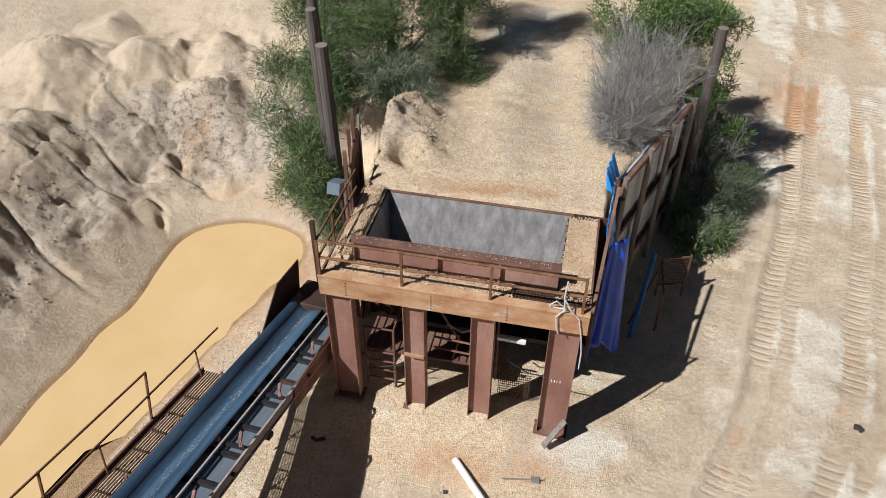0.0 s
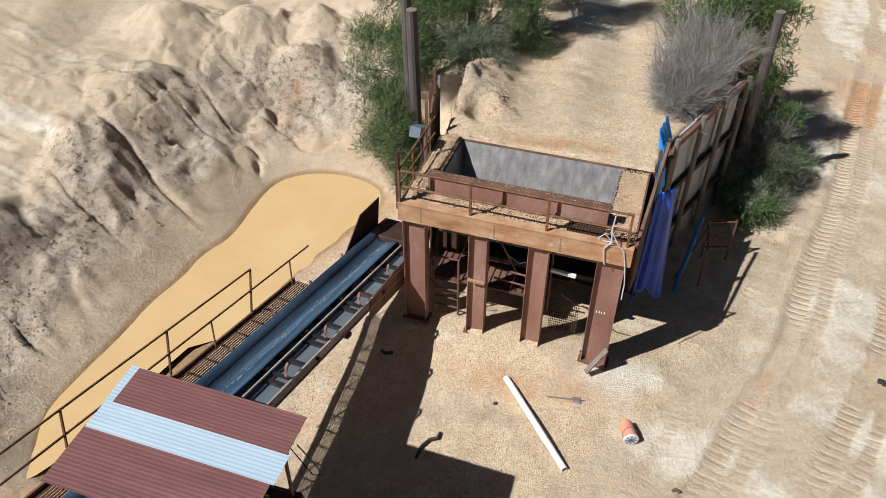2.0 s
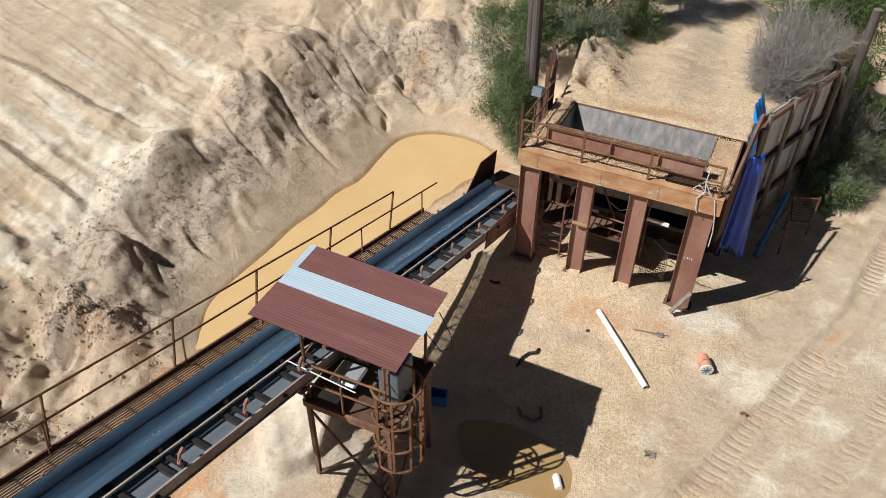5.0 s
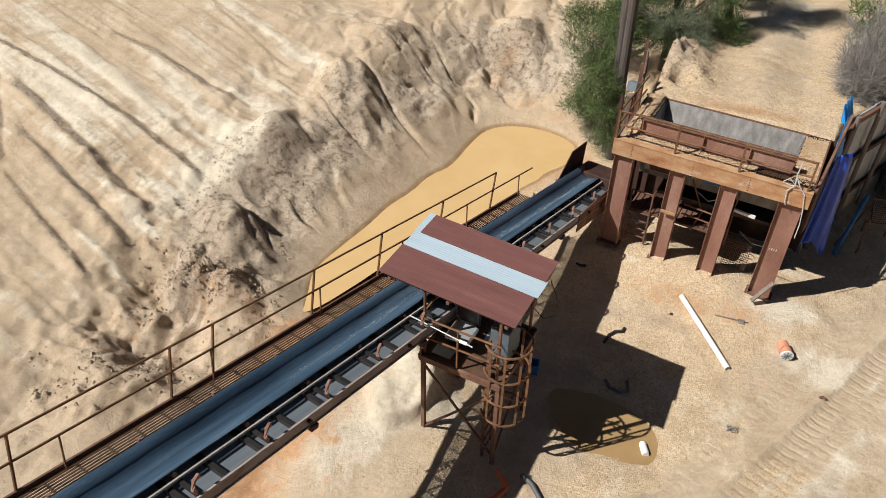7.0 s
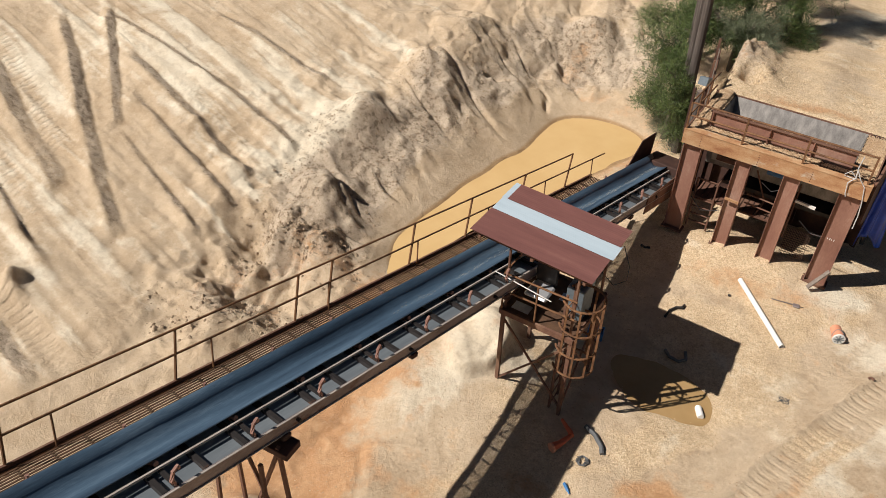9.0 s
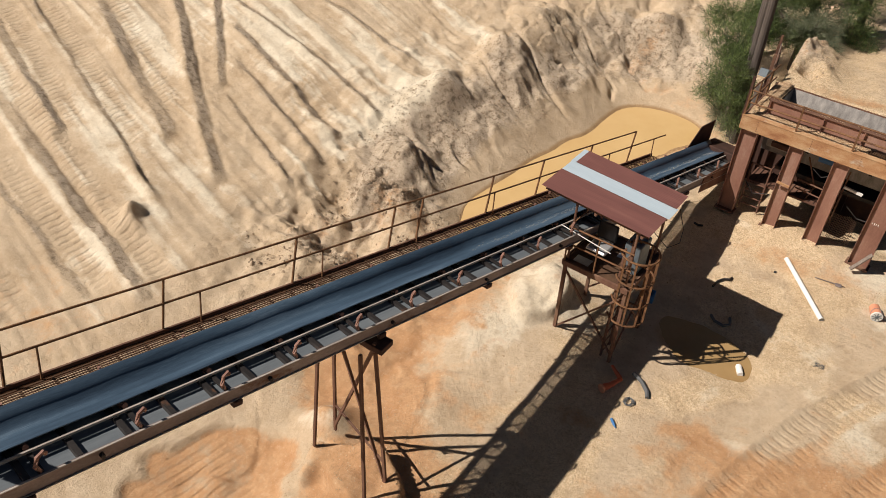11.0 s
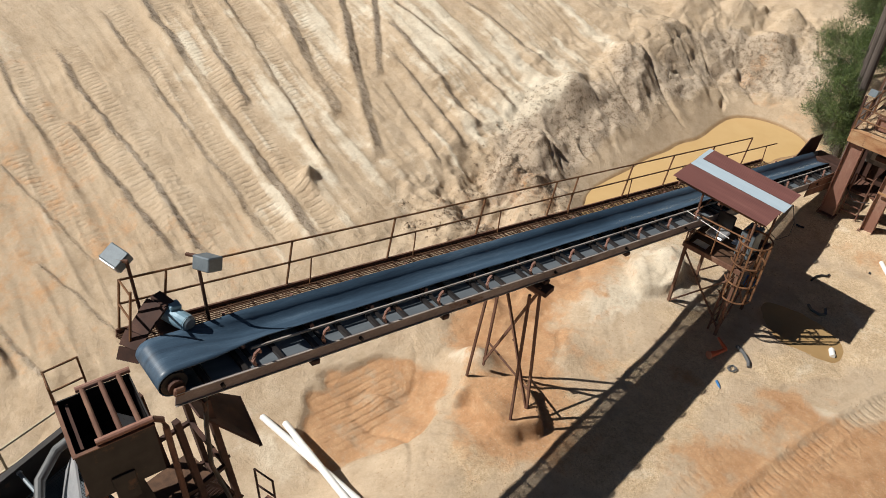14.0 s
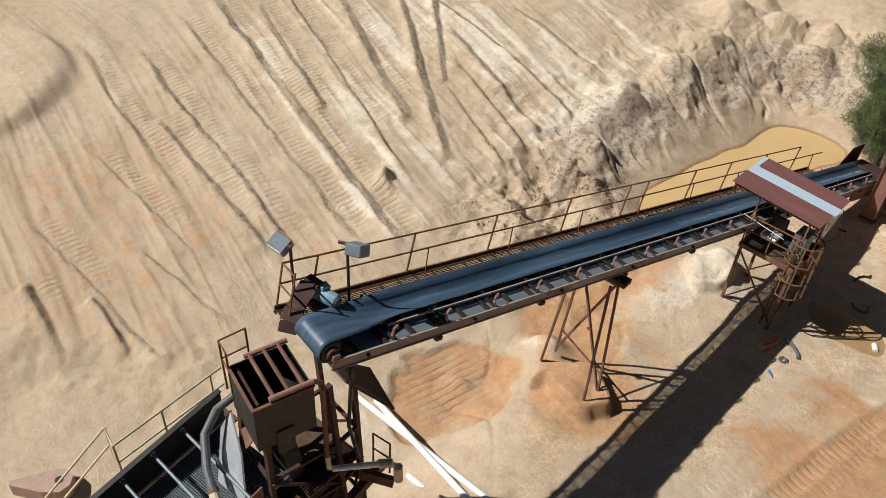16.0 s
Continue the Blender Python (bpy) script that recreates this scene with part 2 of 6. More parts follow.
    # relief: tread ribs, clods, grains
    ribs = math_of(n, l, "SINE", math_of(n, l, "ADD", math_of(n, l, "MULTIPLY", attr("along"), 42.0), math_of(n, l, "MULTIPLY", mid, 3.0)), 0)
    ribs = math_of(n, l, "MINIMUM", ribs, 0.15)
    tread = math_of(n, l, "MULTIPLY", math_of(n, l, "MULTIPLY", ribs, attr("tread")), math_of(n, l, "MULTIPLY", mid, 1.6))
    nb = bump_of(n, l, tread, 0.9, 0.034)
    nb = bump_of(n, l, mid, 0.45, 0.05, nb)
    nb = bump_of(n, l, fine, 0.9, 0.035, nb)
    nb = bump_of(n, l, math_of(n, l, "MULTIPLY", crag, math_of(n, l, "ADD", math_of(n, l, "MULTIPLY", attr("grey"), 1.0), 0.35)), 0.9, 0.09, nb)
    gb = math_of(n, l, "MULTIPLY", peb, math_of(n, l, "ADD", attr("gravel"), attr("grey")))
    nb = bump_of(n, l, gb, 0.5, -0.018, nb)
    l.new(nb, p.inputs["Normal"])
    return m


GROUND = ground_material()


def water_material(name, tone, tone2):
    m, n, l, p = nodes_of(name)
    tc = n.new("ShaderNodeTexCoord")
    a = noise_of(n, l, tc.outputs["Object"], 0.7, 4)
    l.new(ramp(n, l, a, [(0.3, tone), (0.7, tone2)]), p.inputs["Base Color"])
    p.inputs["Roughness"].default_value = 0.12
    p.inputs["IOR"].default_value = 1.33
    b = noise_of(n, l, tc.outputs["Object"], 9, 3)
    l.new(bump_of(n, l, b, 0.04, 0.01), p.inputs["Normal"])
    return m


WATER = water_material("muddy_water", (0.56, 0.375, 0.17), (0.62, 0.43, 0.21))
PUDDLE = water_material("brown_puddle_water", (0.3, 0.19, 0.085), (0.4, 0.27, 0.13))


# ---- mesh helpers ----
def part(name, bm, material, parent=None, label="", smooth=False):
    me = bpy.data.meshes.new(name)
    bm.normal_update()
    bm.to_mesh(me)
    bm.free()
    me.materials.append(material)
    if smooth:
        me.shade_smooth()
    ob = new(name, me)
    ob.parent = parent
    if label:
        ob["label"] = label
    return ob


def thing(name, m, label, category, group="", kind=""):
    ob = new(name)
    ob.matrix_world = m
    ob.empty_display_size = 0.2
    return tagged(ob, label, category, group, kind)


def frame_of(p, q):
    p, q = Vector(p), Vector(q)
    z = (q - p).normalized()
    ref = Vector((0, 0, 1)) if abs(z.z) < 0.95 else Vector((0, 1, 0))
    x = ref.cross(z).normalized()
    y = z.cross(x)
    return p, q, x, y


def bar(bm, p, q, w, h):
    """A straight bar from p to q, w across and h high."""
    p, q, x, y = frame_of(p, q)
    v = [bm.verts.new(e + x * a * w / 2 + y * b * h / 2) for e in (p, q) for a, b in ((-1, -1), (1, -1), (1, 1), (-1, 1))]
    for f in ((3, 2, 1, 0), (4, 5, 6, 7), (0, 1, 5, 4), (1, 2, 6, 5), (2, 3, 7, 6), (3, 0, 4, 7)):
        bm.faces.new([v[i] for i in f])
    return bm


def block(bm, a, b, bevel=0.0):
    """A box between two corners, with an optional chamfer."""
    c, d = (Vector(a) + Vector(b)) / 2, Vector(b) - Vector(a)
    r = bmesh.ops.create_cube(bm, size=1, matrix=Matrix.Translation(c) @ Matrix.Diagonal((abs(d.x), abs(d.y), abs(d.z), 1)))
    if bevel:
        es = list({e for v in r["verts"] for e in v.link_edges})
        bmesh.ops.bevel(bm, geom=es, offset=bevel, segments=1, affect="EDGES")
    return bm


def tube(bm, pts, r, sides=8, caps=True, inner=0.0):
    """A round tube along points; inner > 0 leaves it hollow."""
    rings = []
    pts = [Vector(p) for p in pts]
    for k, p in enumerate(pts):
        d = (pts[min(k + 1, len(pts) - 1)] - pts[max(k - 1, 0)]).normalized()
        ref = Vector((0, 0, 1)) if abs(d.z) < 0.9 else Vector((0, 1, 0))
        x = ref.cross(d).normalized()
        y = d.cross(x)
        rr = r[k] if isinstance(r, (list, tuple)) else r
        rings.append([bm.verts.new(p + (x * math.cos(a) + y * math.sin(a)) * rr) for a in (2 * math.pi * i / sides for i in range(sides))])
    for a, b in zip(rings, rings[1:]):
        for i in range(sides):
            bm.faces.new((a[i], a[(i + 1) % sides], b[(i + 1) % sides], b[i]))
    if caps and not inner:
        bm.faces.new(rings[0][::-1])
        bm.faces.new(rings[-1])
    if inner:
        for ring, p, flip in ((rings[0], pts[0], True), (rings[-1], pts[-1], False)):
            inn = [bm.verts.new(p + (v.co - p) * inner) for v in ring]
            d = (pts[1] - pts[0]).normalized() * (0.25 if flip else -0.25)
            deep = [bm.verts.new(v.co + d) for v in inn]
            for i in range(sides):
                j = (i + 1) % sides
                q1, q2 = (ring[j], ring[i], inn[i], inn[j]), (inn[j], inn[i], deep[i], deep[j])
                bm.faces.new(q1 if flip else q1[::-1])
                bm.faces.new(q2 if flip else q2[::-1])
            bm.faces.new(deep[::-1] if flip else deep)
    return bm


def plate(bm, pts, t):
    """A flat plate with thickness t from its corner points."""
    pts = [Vector(p) for p in pts]
    nrm = (pts[1] - pts[0]).cross(pts[2] - pts[0]).normalized() * t
    lo = [bm.verts.new(p) for p in pts]
    hi = [bm.verts.new(p + nrm) for p in pts]
    bm.faces.new(lo[::-1])
    bm.faces.new(hi)
    for i in range(len(pts)):
        j = (i + 1) % len(pts)
        bm.faces.new((lo[i], lo[j], hi[j], hi[i]))
    return bm


def hbeam(bm, p, q, w, d, t, side=(0, 1, 0)):
    """An H section from p to q: two flanges of width w, d apart, joined by a web. side: the way the flanges face."""
    p, q = Vector(p), Vector(q)
    z = (q - p).normalized()
    y = (Vector(side) - z * z.dot(Vector(side))).normalized()
    x = y.cross(z)
    prof = [(-w, -d), (w, -d), (w, -d + t), (t / 2, -d + t), (t / 2, d - t), (w, d - t), (w, d), (-w, d), (-w, d - t), (-t / 2, d - t), (-t / 2, -d + t), (-w, -d + t)]
    ends = [[bm.verts.new(e + x * a * (0.5 if abs(a) != t / 2 else 1) + y * b * 0.5) for a, b in prof] for e in (p, q)]
    for i in range(12):
        j = (i + 1) % 12
        bm.faces.new((ends[0][i], ends[0][j], ends[1][j], ends[1][i]))
    bm.faces.new(ends[0][::-1])
    bm.faces.new(ends[1])
    return bm


def B():
    return bmesh.new()


# ---- the lie of the land ----
POND = [(-7.15, 14.15), (-6.3, 14.65), (-5.3, 14.6), (-4.6, 14.2), (-4.55, 13.5), (-4.9, 12.7), (-5.4, 11.6), (-6.0, 10.0), (-6.6, 8.2), (-7.1, 6.4), (-7.6, 5.1),
        (-8.05, 5.4), (-8.4, 6.3), (-8.3, 7.3), (-8.1, 8.4), (-8.05, 9.3), (-7.75, 10.2), (-7.7, 11.0), (-7.3, 11.7), (-7.3, 13.1)]
WATER_Z = -0.5
for _ in range(2):
    POND = [(a[0] * k + b[0] * (1 - k), a[1] * k + b[1] * (1 - k)) for a, b in zip(POND, POND[1:] + POND[:1]) for k in (0.75, 0.25)]


def pond_distance(x, y):
    """Distance to the pond's shore, negative inside."""
    best = np.full(x.shape, 1e9)
    inside = np.zeros(x.shape, bool)
    for (ax, ay), (bx, by) in zip(POND, POND[1:] + POND[:1]):
        dx, dy = bx - ax, by - ay
        k = np.clip(((x - ax) * dx + (y - ay) * dy) / (dx * dx + dy * dy), 0, 1)
        best = np.minimum(best, np.hypot(x - ax - k * dx, y - ay - k * dy))
        cross = (ay > y) != (by > y)
        inside ^= cross & (x < (bx - ax) * (y - ay) / (by - ay + 1e-12) + ax)
    return np.where(inside, -best, best)


LATTICE = np.random.RandomState(7).rand(256, 256)


def vnoise(x, y, f, seed=0):
    """Smooth value noise in -1..1 at f cells a metre."""
    x, y = x * f + 31.7 * seed + 500, y * f + 17.3 * seed + 500
    i, j = np.floor(x).astype(int), np.floor(y).astype(int)
    u, v = x - i, y - j
    u, v = u * u * (3 - 2 * u), v * v * (3 - 2 * v)
    g = lambda a, b: LATTICE[a % 256, b % 256]
    return 2 * ((g(i, j) * (1 - u) + g(i + 1, j) * u) * (1 - v) + (g(i, j + 1) * (1 - u) + g(i + 1, j + 1) * u) * v) - 1


def fbm(x, y, f, octaves=4, seed=0, gain=0.5):
    s, a = 0, 1.0
    for k in range(octaves):
        s = s + a * vnoise(x, y, f * 2 ** k, seed + k)
        a *= gain
    return s


def step(a, b, v):
    k = np.clip((v - a) / (b - a), 0, 1)
    return k * k * (3 - 2 * k)


def smin(a, b, k):
    h = np.clip(0.5 + 0.5 * (b - a) / k, 0, 1)
    return b * (1 - h) + a * h - k * h * (1 - h)


def hill(x, y, cx, cy, rx, ry, turn=0.0):
    c, s = math.cos(radians(turn)), math.sin(radians(turn))
    u, v = (x - cx) * c + (y - cy) * s, -(x - cx) * s + (y - cy) * c
    return np.exp(-(u / rx) ** 2 - (v / ry) ** 2)


AXIS_Y = [-40, -15, 0, 4, 6, 9, 12, 14, 16, 20, 60]
AXIS_X = [-6.5, -6.5, -6.2, -7.3, -7.6, -7.0, -6.0, -5.2, -4.3, -3.8, -3.0]
HOP_TURN = -5.64


# dozer windrows: start, end, height, width of the loose side
PASSES = [(-26.5, 2.0, -12.0, -1.8, 0.17, 0.34), (-24.5, 2.95, -18.0, 0.6, 0.16, 0.26), (-24.2, 4.25, -14.9, 0.9, 0.07, 0.12), (-23.2, 5.7, -15.6, 2.2, 0.2, 0.4),
          (-25.6, 0.2, -13.0, -2.6, 0.1, 0.2), (-25.0, -2.0, -14.0, -4.0, 0.1, 0.2), (-21.4, -3.7, -14.6, -4.6, 0.15, 0.2), (-26.6, -3.35, -18.3, -5.0, 0.09, 0.14),
          (-21.2, -5.9, -16.0, -6.05, 0.06, 0.1), (-20.0, -8.75, -13.6, -8.7, 0.06, 0.14), (-16.6, -8.95, -14.5, -9.2, 0.2, 0.14), (-18.2, -9.8, -14.9, -10.5, 0.22, 0.2), (-17.1, -7.05, -13.6, -6.95, 0.05, 0.1)]
FAN = [(-21.2, 7.4, -13.6, 1.9, 0.2, 0.36), (-20.3, 8.5, -16.3, 4.8, 0.1, 0.3), (-18.2, 7.25, -12.3, 5.4, 0.16, 0.26), (-16.2, 7.85, -12.1, 6.9, 0.15, 0.22),
       (-17.0, 6.05, -12.1, 4.35, 0.13, 0.2), (-16.0, 4.6, -12.1, 3.1, 0.09, 0.16), (-20.4, 8.6, -15.4, 7.75, 0.08, 0.18), (-17.6, 10.15, -12.9, 9.75, 0.1, 0.24)]


def windrows(x, y, rows):
    """Summed height of the windrows, their loose sides and the tracked lanes beside them."""
    high, loose, lane = 0.0 * x, 0.0 * x, 0.0 * x
    for n, (x0, y0, x1, y1, h, w) in enumerate(rows):
        s = (x - x0) / (x1 - x0)
        k = y - (y0 + (y1 - y0) * s) + 0.1 * vnoise(x, y, 0.3, 110 + n) + 0.05 * vnoise(x, y, 1.3, 130) + 0.02 * vnoise(x, y, 4.0, 131)
        ends = step(-0.04, 0.08, s) * (1 - step(0.94, 1.02, s))
        come = ends * np.clip(0.85 + 0.45 * vnoise(x, y, 0.35, 150 + n), 0.3, 1.2)
        up = np.where(k < 0, 0.65 * np.exp(-(k / 0.22) ** 2) + 0.35 * np.exp(-(k / 0.6) ** 2), np.clip(1 - k / w, 0, 1))
        side = np.where(k > 0, step(-0.02, 0.05, k) * (1 - step(w * 0.8, w * 1.25, k)), 0)
        high = high + come * (h * up - 0.03 * np.exp(-((k - w - 0.06) / 0.08) ** 2))
        loose = np.maximum(loose, come * side)
        lane = np.maximum(lane, ends * step(w + 0.1, w + 0.16, k) * (1 - step(w + 0.58, w + 0.64, k)))
    return high, loose, lane


def land(x, y):
    """Height of the ground and the shares of its kinds of soil."""
    x, y = np.asarray(x, float), np.asarray(y, float)
    d = pond_distance(x, y)
    axis = np.interp(y, AXIS_Y, AXIS_X)
    west = 1 - step(-1.2, 1.2, x - axis + 0.4 * vnoise(x, y, 0.5, 9))
    yy = np.clip(y, -60, 26)
    field = 0.5 + 0.13 * (yy - 2) - 0.13 * (np.clip(x, -45, 20) + 14)
    field = field - 0.28 * step(-15.5, -12.5, x) * step(1, 4, y) * (1 - step(11, 14, y))
    # dozer windrows
    c, along = y + 0.27 * (x + 14) + 0.2 * vnoise(x, y, 0.15, 5), 0.75 * (x - 0.3 * y)
    on_field = step(0.9, 3.0, d) * west * (1 - step(-12.3, -10.6, x + 0.18 * np.abs(y) * (y < 0) + 0.5 * vnoise(x, y, 0.4, 2)))
    on_field = on_field * (1 - step(14, 19, y)) * (1 - 0.8 * step(-0.3, 0.8, (x + 15.0) * 0.54 - (y + 9.2) * 0.84))
    long_z, long_side, long_lane = windrows(x, y, PASSES)
    fan_z, fan_side, fan_lane = windrows(x, y, FAN)
    loose, lane_on = np.maximum(long_side, fan_side), np.maximum(long_lane, 0.35 * fan_lane)
    drag = vnoise(0.22 * x, 2.4 * c, 1.0, 11) + 0.6 * vnoise(0.35 * x, 6.0 * c, 1.0, 12) + 0.4 * vnoise(0.6 * x, 13.0 * c, 1.0, 13)
    crease = np.exp(-(vnoise(0.12 * x, 0.9 * c, 1.0, 15) / 0.07) ** 2) + 0.6 * np.exp(-(vnoise(0.16 * x, 1.9 * c, 1.0, 17) / 0.08) ** 2)
    crumbs = 0.02 * vnoise(x, y, 2.6, 14) + 0.03 * vnoise(x, y, 6.0, 16) + 0.02 * vnoise(x, y, 10.0, 24)
    field = field + on_field * (long_z + fan_z + (0.03 * drag + 0.035 * crease) * (1 - loose) + 0.7 * crumbs * loose)
    dark_side = on_field * loose
    # a pushed-up crescent at the field's end
    ring = np.hypot(x + 27.7, y + 7.3) - 3.2 - 0.3 * vnoise(x, y, 0.4, 19)
    field = field + 0.34 * np.where(ring > 0, np.exp(-(ring / 0.4) ** 2), np.exp(-(ring / 1.3) ** 2)) * step(-29.5, -27.5, x)
    field = field + (0.34 * hill(x, y, -14.35, -0.15, 0.22, 0.3, 30) + 0.28 * hill(x, y, -13.95, -0.35, 0.16, 0.14) + 0.1 * hill(x, y, -14.3, -0.2, 0.8, 0.6)) * (1 + 0.5 * vnoise(x, y, 3.5, 21)) + 0.16 * hill(x, y, -14.9, 0.75, 0.75, 0.12, -14)
    foot = (x + 15.0) * 0.54 - (y + 9.2) * 0.84 + 0.5 * vnoise(x, y, 0.5, 22)
    drop = step(0.0, 1.3, foot) * (1 - step(-11.5, -9.5, x))
    field = field - 0.45 * drop + 0.07 * np.exp(-((foot - 0.6) / 0.9) ** 2) * fbm(x, y, 1.6, 4, 23) * (1 - step(-11.5, -9.5, x))
    field = field + 0.05 * fbm(x, y, 0.5, 4, 20)
    # heaped edge of the field above the pond
    peak = lambda cx, cy, rx, ry, turn=0: np.clip(1 - np.sqrt(np.maximum(0, -np.log(np.maximum(hill(x + 0.25 * vnoise(x, y, 1.2, 35), y + 0.25 * vnoise(x, y, 1.2, 36), cx, cy, rx, ry, turn), 1e-9)))), 0, 1)
    rim = 0.55 * peak(-11.3, 8.6, 1.0, 2.2, -12) + 0.35 * peak(-11.2, 9.5, 0.9, 0.9) + 0.6 * peak(-10.4, 6.1, 1.1, 1.0) + 0.5 * peak(-10.9, 12.0, 1.2, 1.6, 8) + 0.75 * peak(-10.8, 14.3, 1.2, 1.4) \
        + 0.45 * peak(-9.9, 4.2, 1.1, 0.7, 15) + 0.6 * peak(-11.5, 17.3, 1.2, 1.1) + 0.75 * peak(-9.3, 18.6, 1.1, 0.9) + 0.7 * peak(-7.9, 19.0, 0.8, 0.8) + 0.9 * peak(-7.5, 17.4, 1.0, 0.9) + 0.5 * peak(-10.9, 19.4, 0.8, 0.8)
    rough = step(0.1, 1.2, d) * west * (1 - step(4.5, 7.5, d) * 0.85)
    lumps = fbm(x, y, 0.8, 4, 30, 0.5)
    wx, wy = x + 0.35 * vnoise(x, y, 0.9, 31), y + 0.35 * vnoise(x, y, 0.9, 32)
    ridged = sum(a * (1 - 2 * np.abs(vnoise(wx, wy, f, 42 + k))) for k, (f, a) in enumerate(((0.55, 0.8), (1.2, 0.5), (2.5, 0.3), (5.0, 0.16))))
    runs = 1 - 2 * np.abs(vnoise(wx * 0.5 - wy * 0.3, wx * 0.55 + wy * 1.0, 1.7, 40))
    clod = np.maximum(0, vnoise(x, y, 3.2, 33)) ** 2 * (vnoise(x, y, 0.5, 34) > -0.1)
    steep = step(0.3, 1.2, d) * (1 - step(3.5, 6.5, d))
    upper = 0.3 + 0.7 * step(0.7, 2.0, d)
    gully = np.exp(-(vnoise(0.4 * wx, 1.1 * wy + 0.5 * wx, 0.9, 38) / 0.07) ** 2) * step(-0.2, 0.3, vnoise(x, y, 0.5, 39))
    crack = np.exp(-(vnoise(wx, wy, 1.7, 41) / 0.05) ** 2) * step(-0.1, 0.3, vnoise(x, y, 0.7, 48))
    pits = sum(hill(x + 0.2 * vnoise(x, y, 1.6, 37), y, px, py, r, 0.45 * r, turn) for px, py, r, turn in ((-8.0, 15.9, 0.42, -60), (-8.5, 15.2, 0.3, 20), (-7.8, 14.2, 0.26, -50), (-9.4, 13.7, 0.35, 40), (-10.0, 6.6, 0.4, 10), (-9.3, 5.4, 0.4, 30), (-9.9, 2.9, 0.5, 40), (-10.8, 1.4, 0.5, 20), (-9.2, 2.0, 0.4, 70)))
    relief = upper * (0.13 * lumps + 0.06 * ridged + 0.13 * clod) + 0.06 * runs * steep - 0.34 * pits - 0.13 * steep * gully - 0.07 * upper * crack
    field = field + rim + rough * step(3, 6, y) * relief + 0.13 * rough * (1 - step(3, 6, y)) * (lumps + 0.6 * ridged)
    bank = -0.56 + (0.47 + 0.12 * vnoise(x, y, 0.3, 50)) * np.maximum(d, -1.2) + 0.85 * rim * step(0.8, 2.2, d) + rough * relief
    k = step(2.0, 5.0, y)
    west_z = field * (1 - k) + smin(field, bank, 0.35) * k
    churned = hill(x, y, -10.4, 2.6, 1.5, 2.3) + 0.8 * hill(x, y, -9.6, 4.6, 1.2, 0.9)
    west_z = west_z + churned * (0.2 * lumps + 0.14 * ridged + 0.25 * clod)
    # lower churned ground at the pond's near end
    west_z = west_z - 0.35 * hill(x, y, -8.6, 3.3, 1.6, 1.8) + 0.18 * hill(x, y, -11.2, 3.3, 1.8, 2.0) * fbm(x, y, 1.0, 4, 60) \
        + 0.3 * hill(x, y, -9.3, 4.9, 1.0, 0.8)
    yard = -0.38 - 0.045 * np.maximum(0, np.minimum(y, 32) - 10) * step(2.5, 5.0, x) + 0.03 * fbm(x, y, 0.35, 4, 70) \
        + 0.36 * hill(x, y, -0.6, 9.7, 2.6, 0.9, HOP_TURN)
    rut = x - np.interp(y, [-20, -0.5, 1.3, 4.05, 8.2, 10.9, 16.1, 25, 60], [-4.0, -0.1, 0.3, 1.25, 3.35, 4.75, 6.4, 8.9, 18]) + 0.1 * vnoise(x, y, 0.25, 72) + 0.02 * vnoise(x, y, 2.0, 73)
    wheels = sum(a * np.exp(-((rut - o) / w) ** 4) for o, w, a in ((0.0, 0.2, 1.0), (0.48, 0.16, 0.6), (1.75, 0.22, 1.0), (2.3, 0.16, 0.7), (3.7, 0.2, 0.6), (-1.0, 0.15, 0.35)))
    yard = yard - 0.03 * wheels + 0.035 * np.exp(-((rut + 0.32) / 0.12) ** 2) + 0.02 * fbm(x, y, 1.1, 4, 75) + 0.014 * vnoise(0.3 * y, 3.0 * rut, 1.0, 71) * step(-2.5, -0.5, rut)
    shore = -0.54 + 0.3 * np.maximum(d, -1.0) + 0.03 * fbm(x, y, 1.2, 3, 76)
    east_z = smin(yard, shore, 0.15)
    # white sand heap at the tower, gravelly heap at the trestle
    east_z = east_z + (0.45 * hill(x, y, -4.75, 4.0, 0.8, 1.15, 10) + 0.3 * step(0.45, 0.6, hill(x + 0.2 * vnoise(x, y, 1.6, 81), y, -4.9, 3.7, 0.85, 1.2, 10))) * (1 + 0.25 * fbm(x, y, 1.5, 3, 80)) + 0.25 * hill(x, y, -5.6, 2.6, 1.0, 1.2)
    z = west_z * west + east_z * (1 - west)
    basin = step(0.42, 0.52, hill(x + 0.7 * vnoise(x, y, 0.8, 98) + 0.15 * vnoise(x, y, 2.5, 97), y + 0.7 * vnoise(x, y, 0.8, 99), -7.75, -4.0, 1.7, 1.6))
    churn = hill(x, y, -7.0, 0.8, 1.9, 2.6) + hill(x, y, -6.5, -3.6, 2.0, 1.5)
    z = z + churn * (0.1 * fbm(x, y, 0.9, 4, 77) + 0.09 * (0.5 - np.abs(vnoise(x, y, 1.0, 78))) - 0.09 * np.exp(-(vnoise(0.6 * x + 0.5 * y, 0.8 * y - 0.3 * x, 0.8, 79) / 0.06) ** 2))
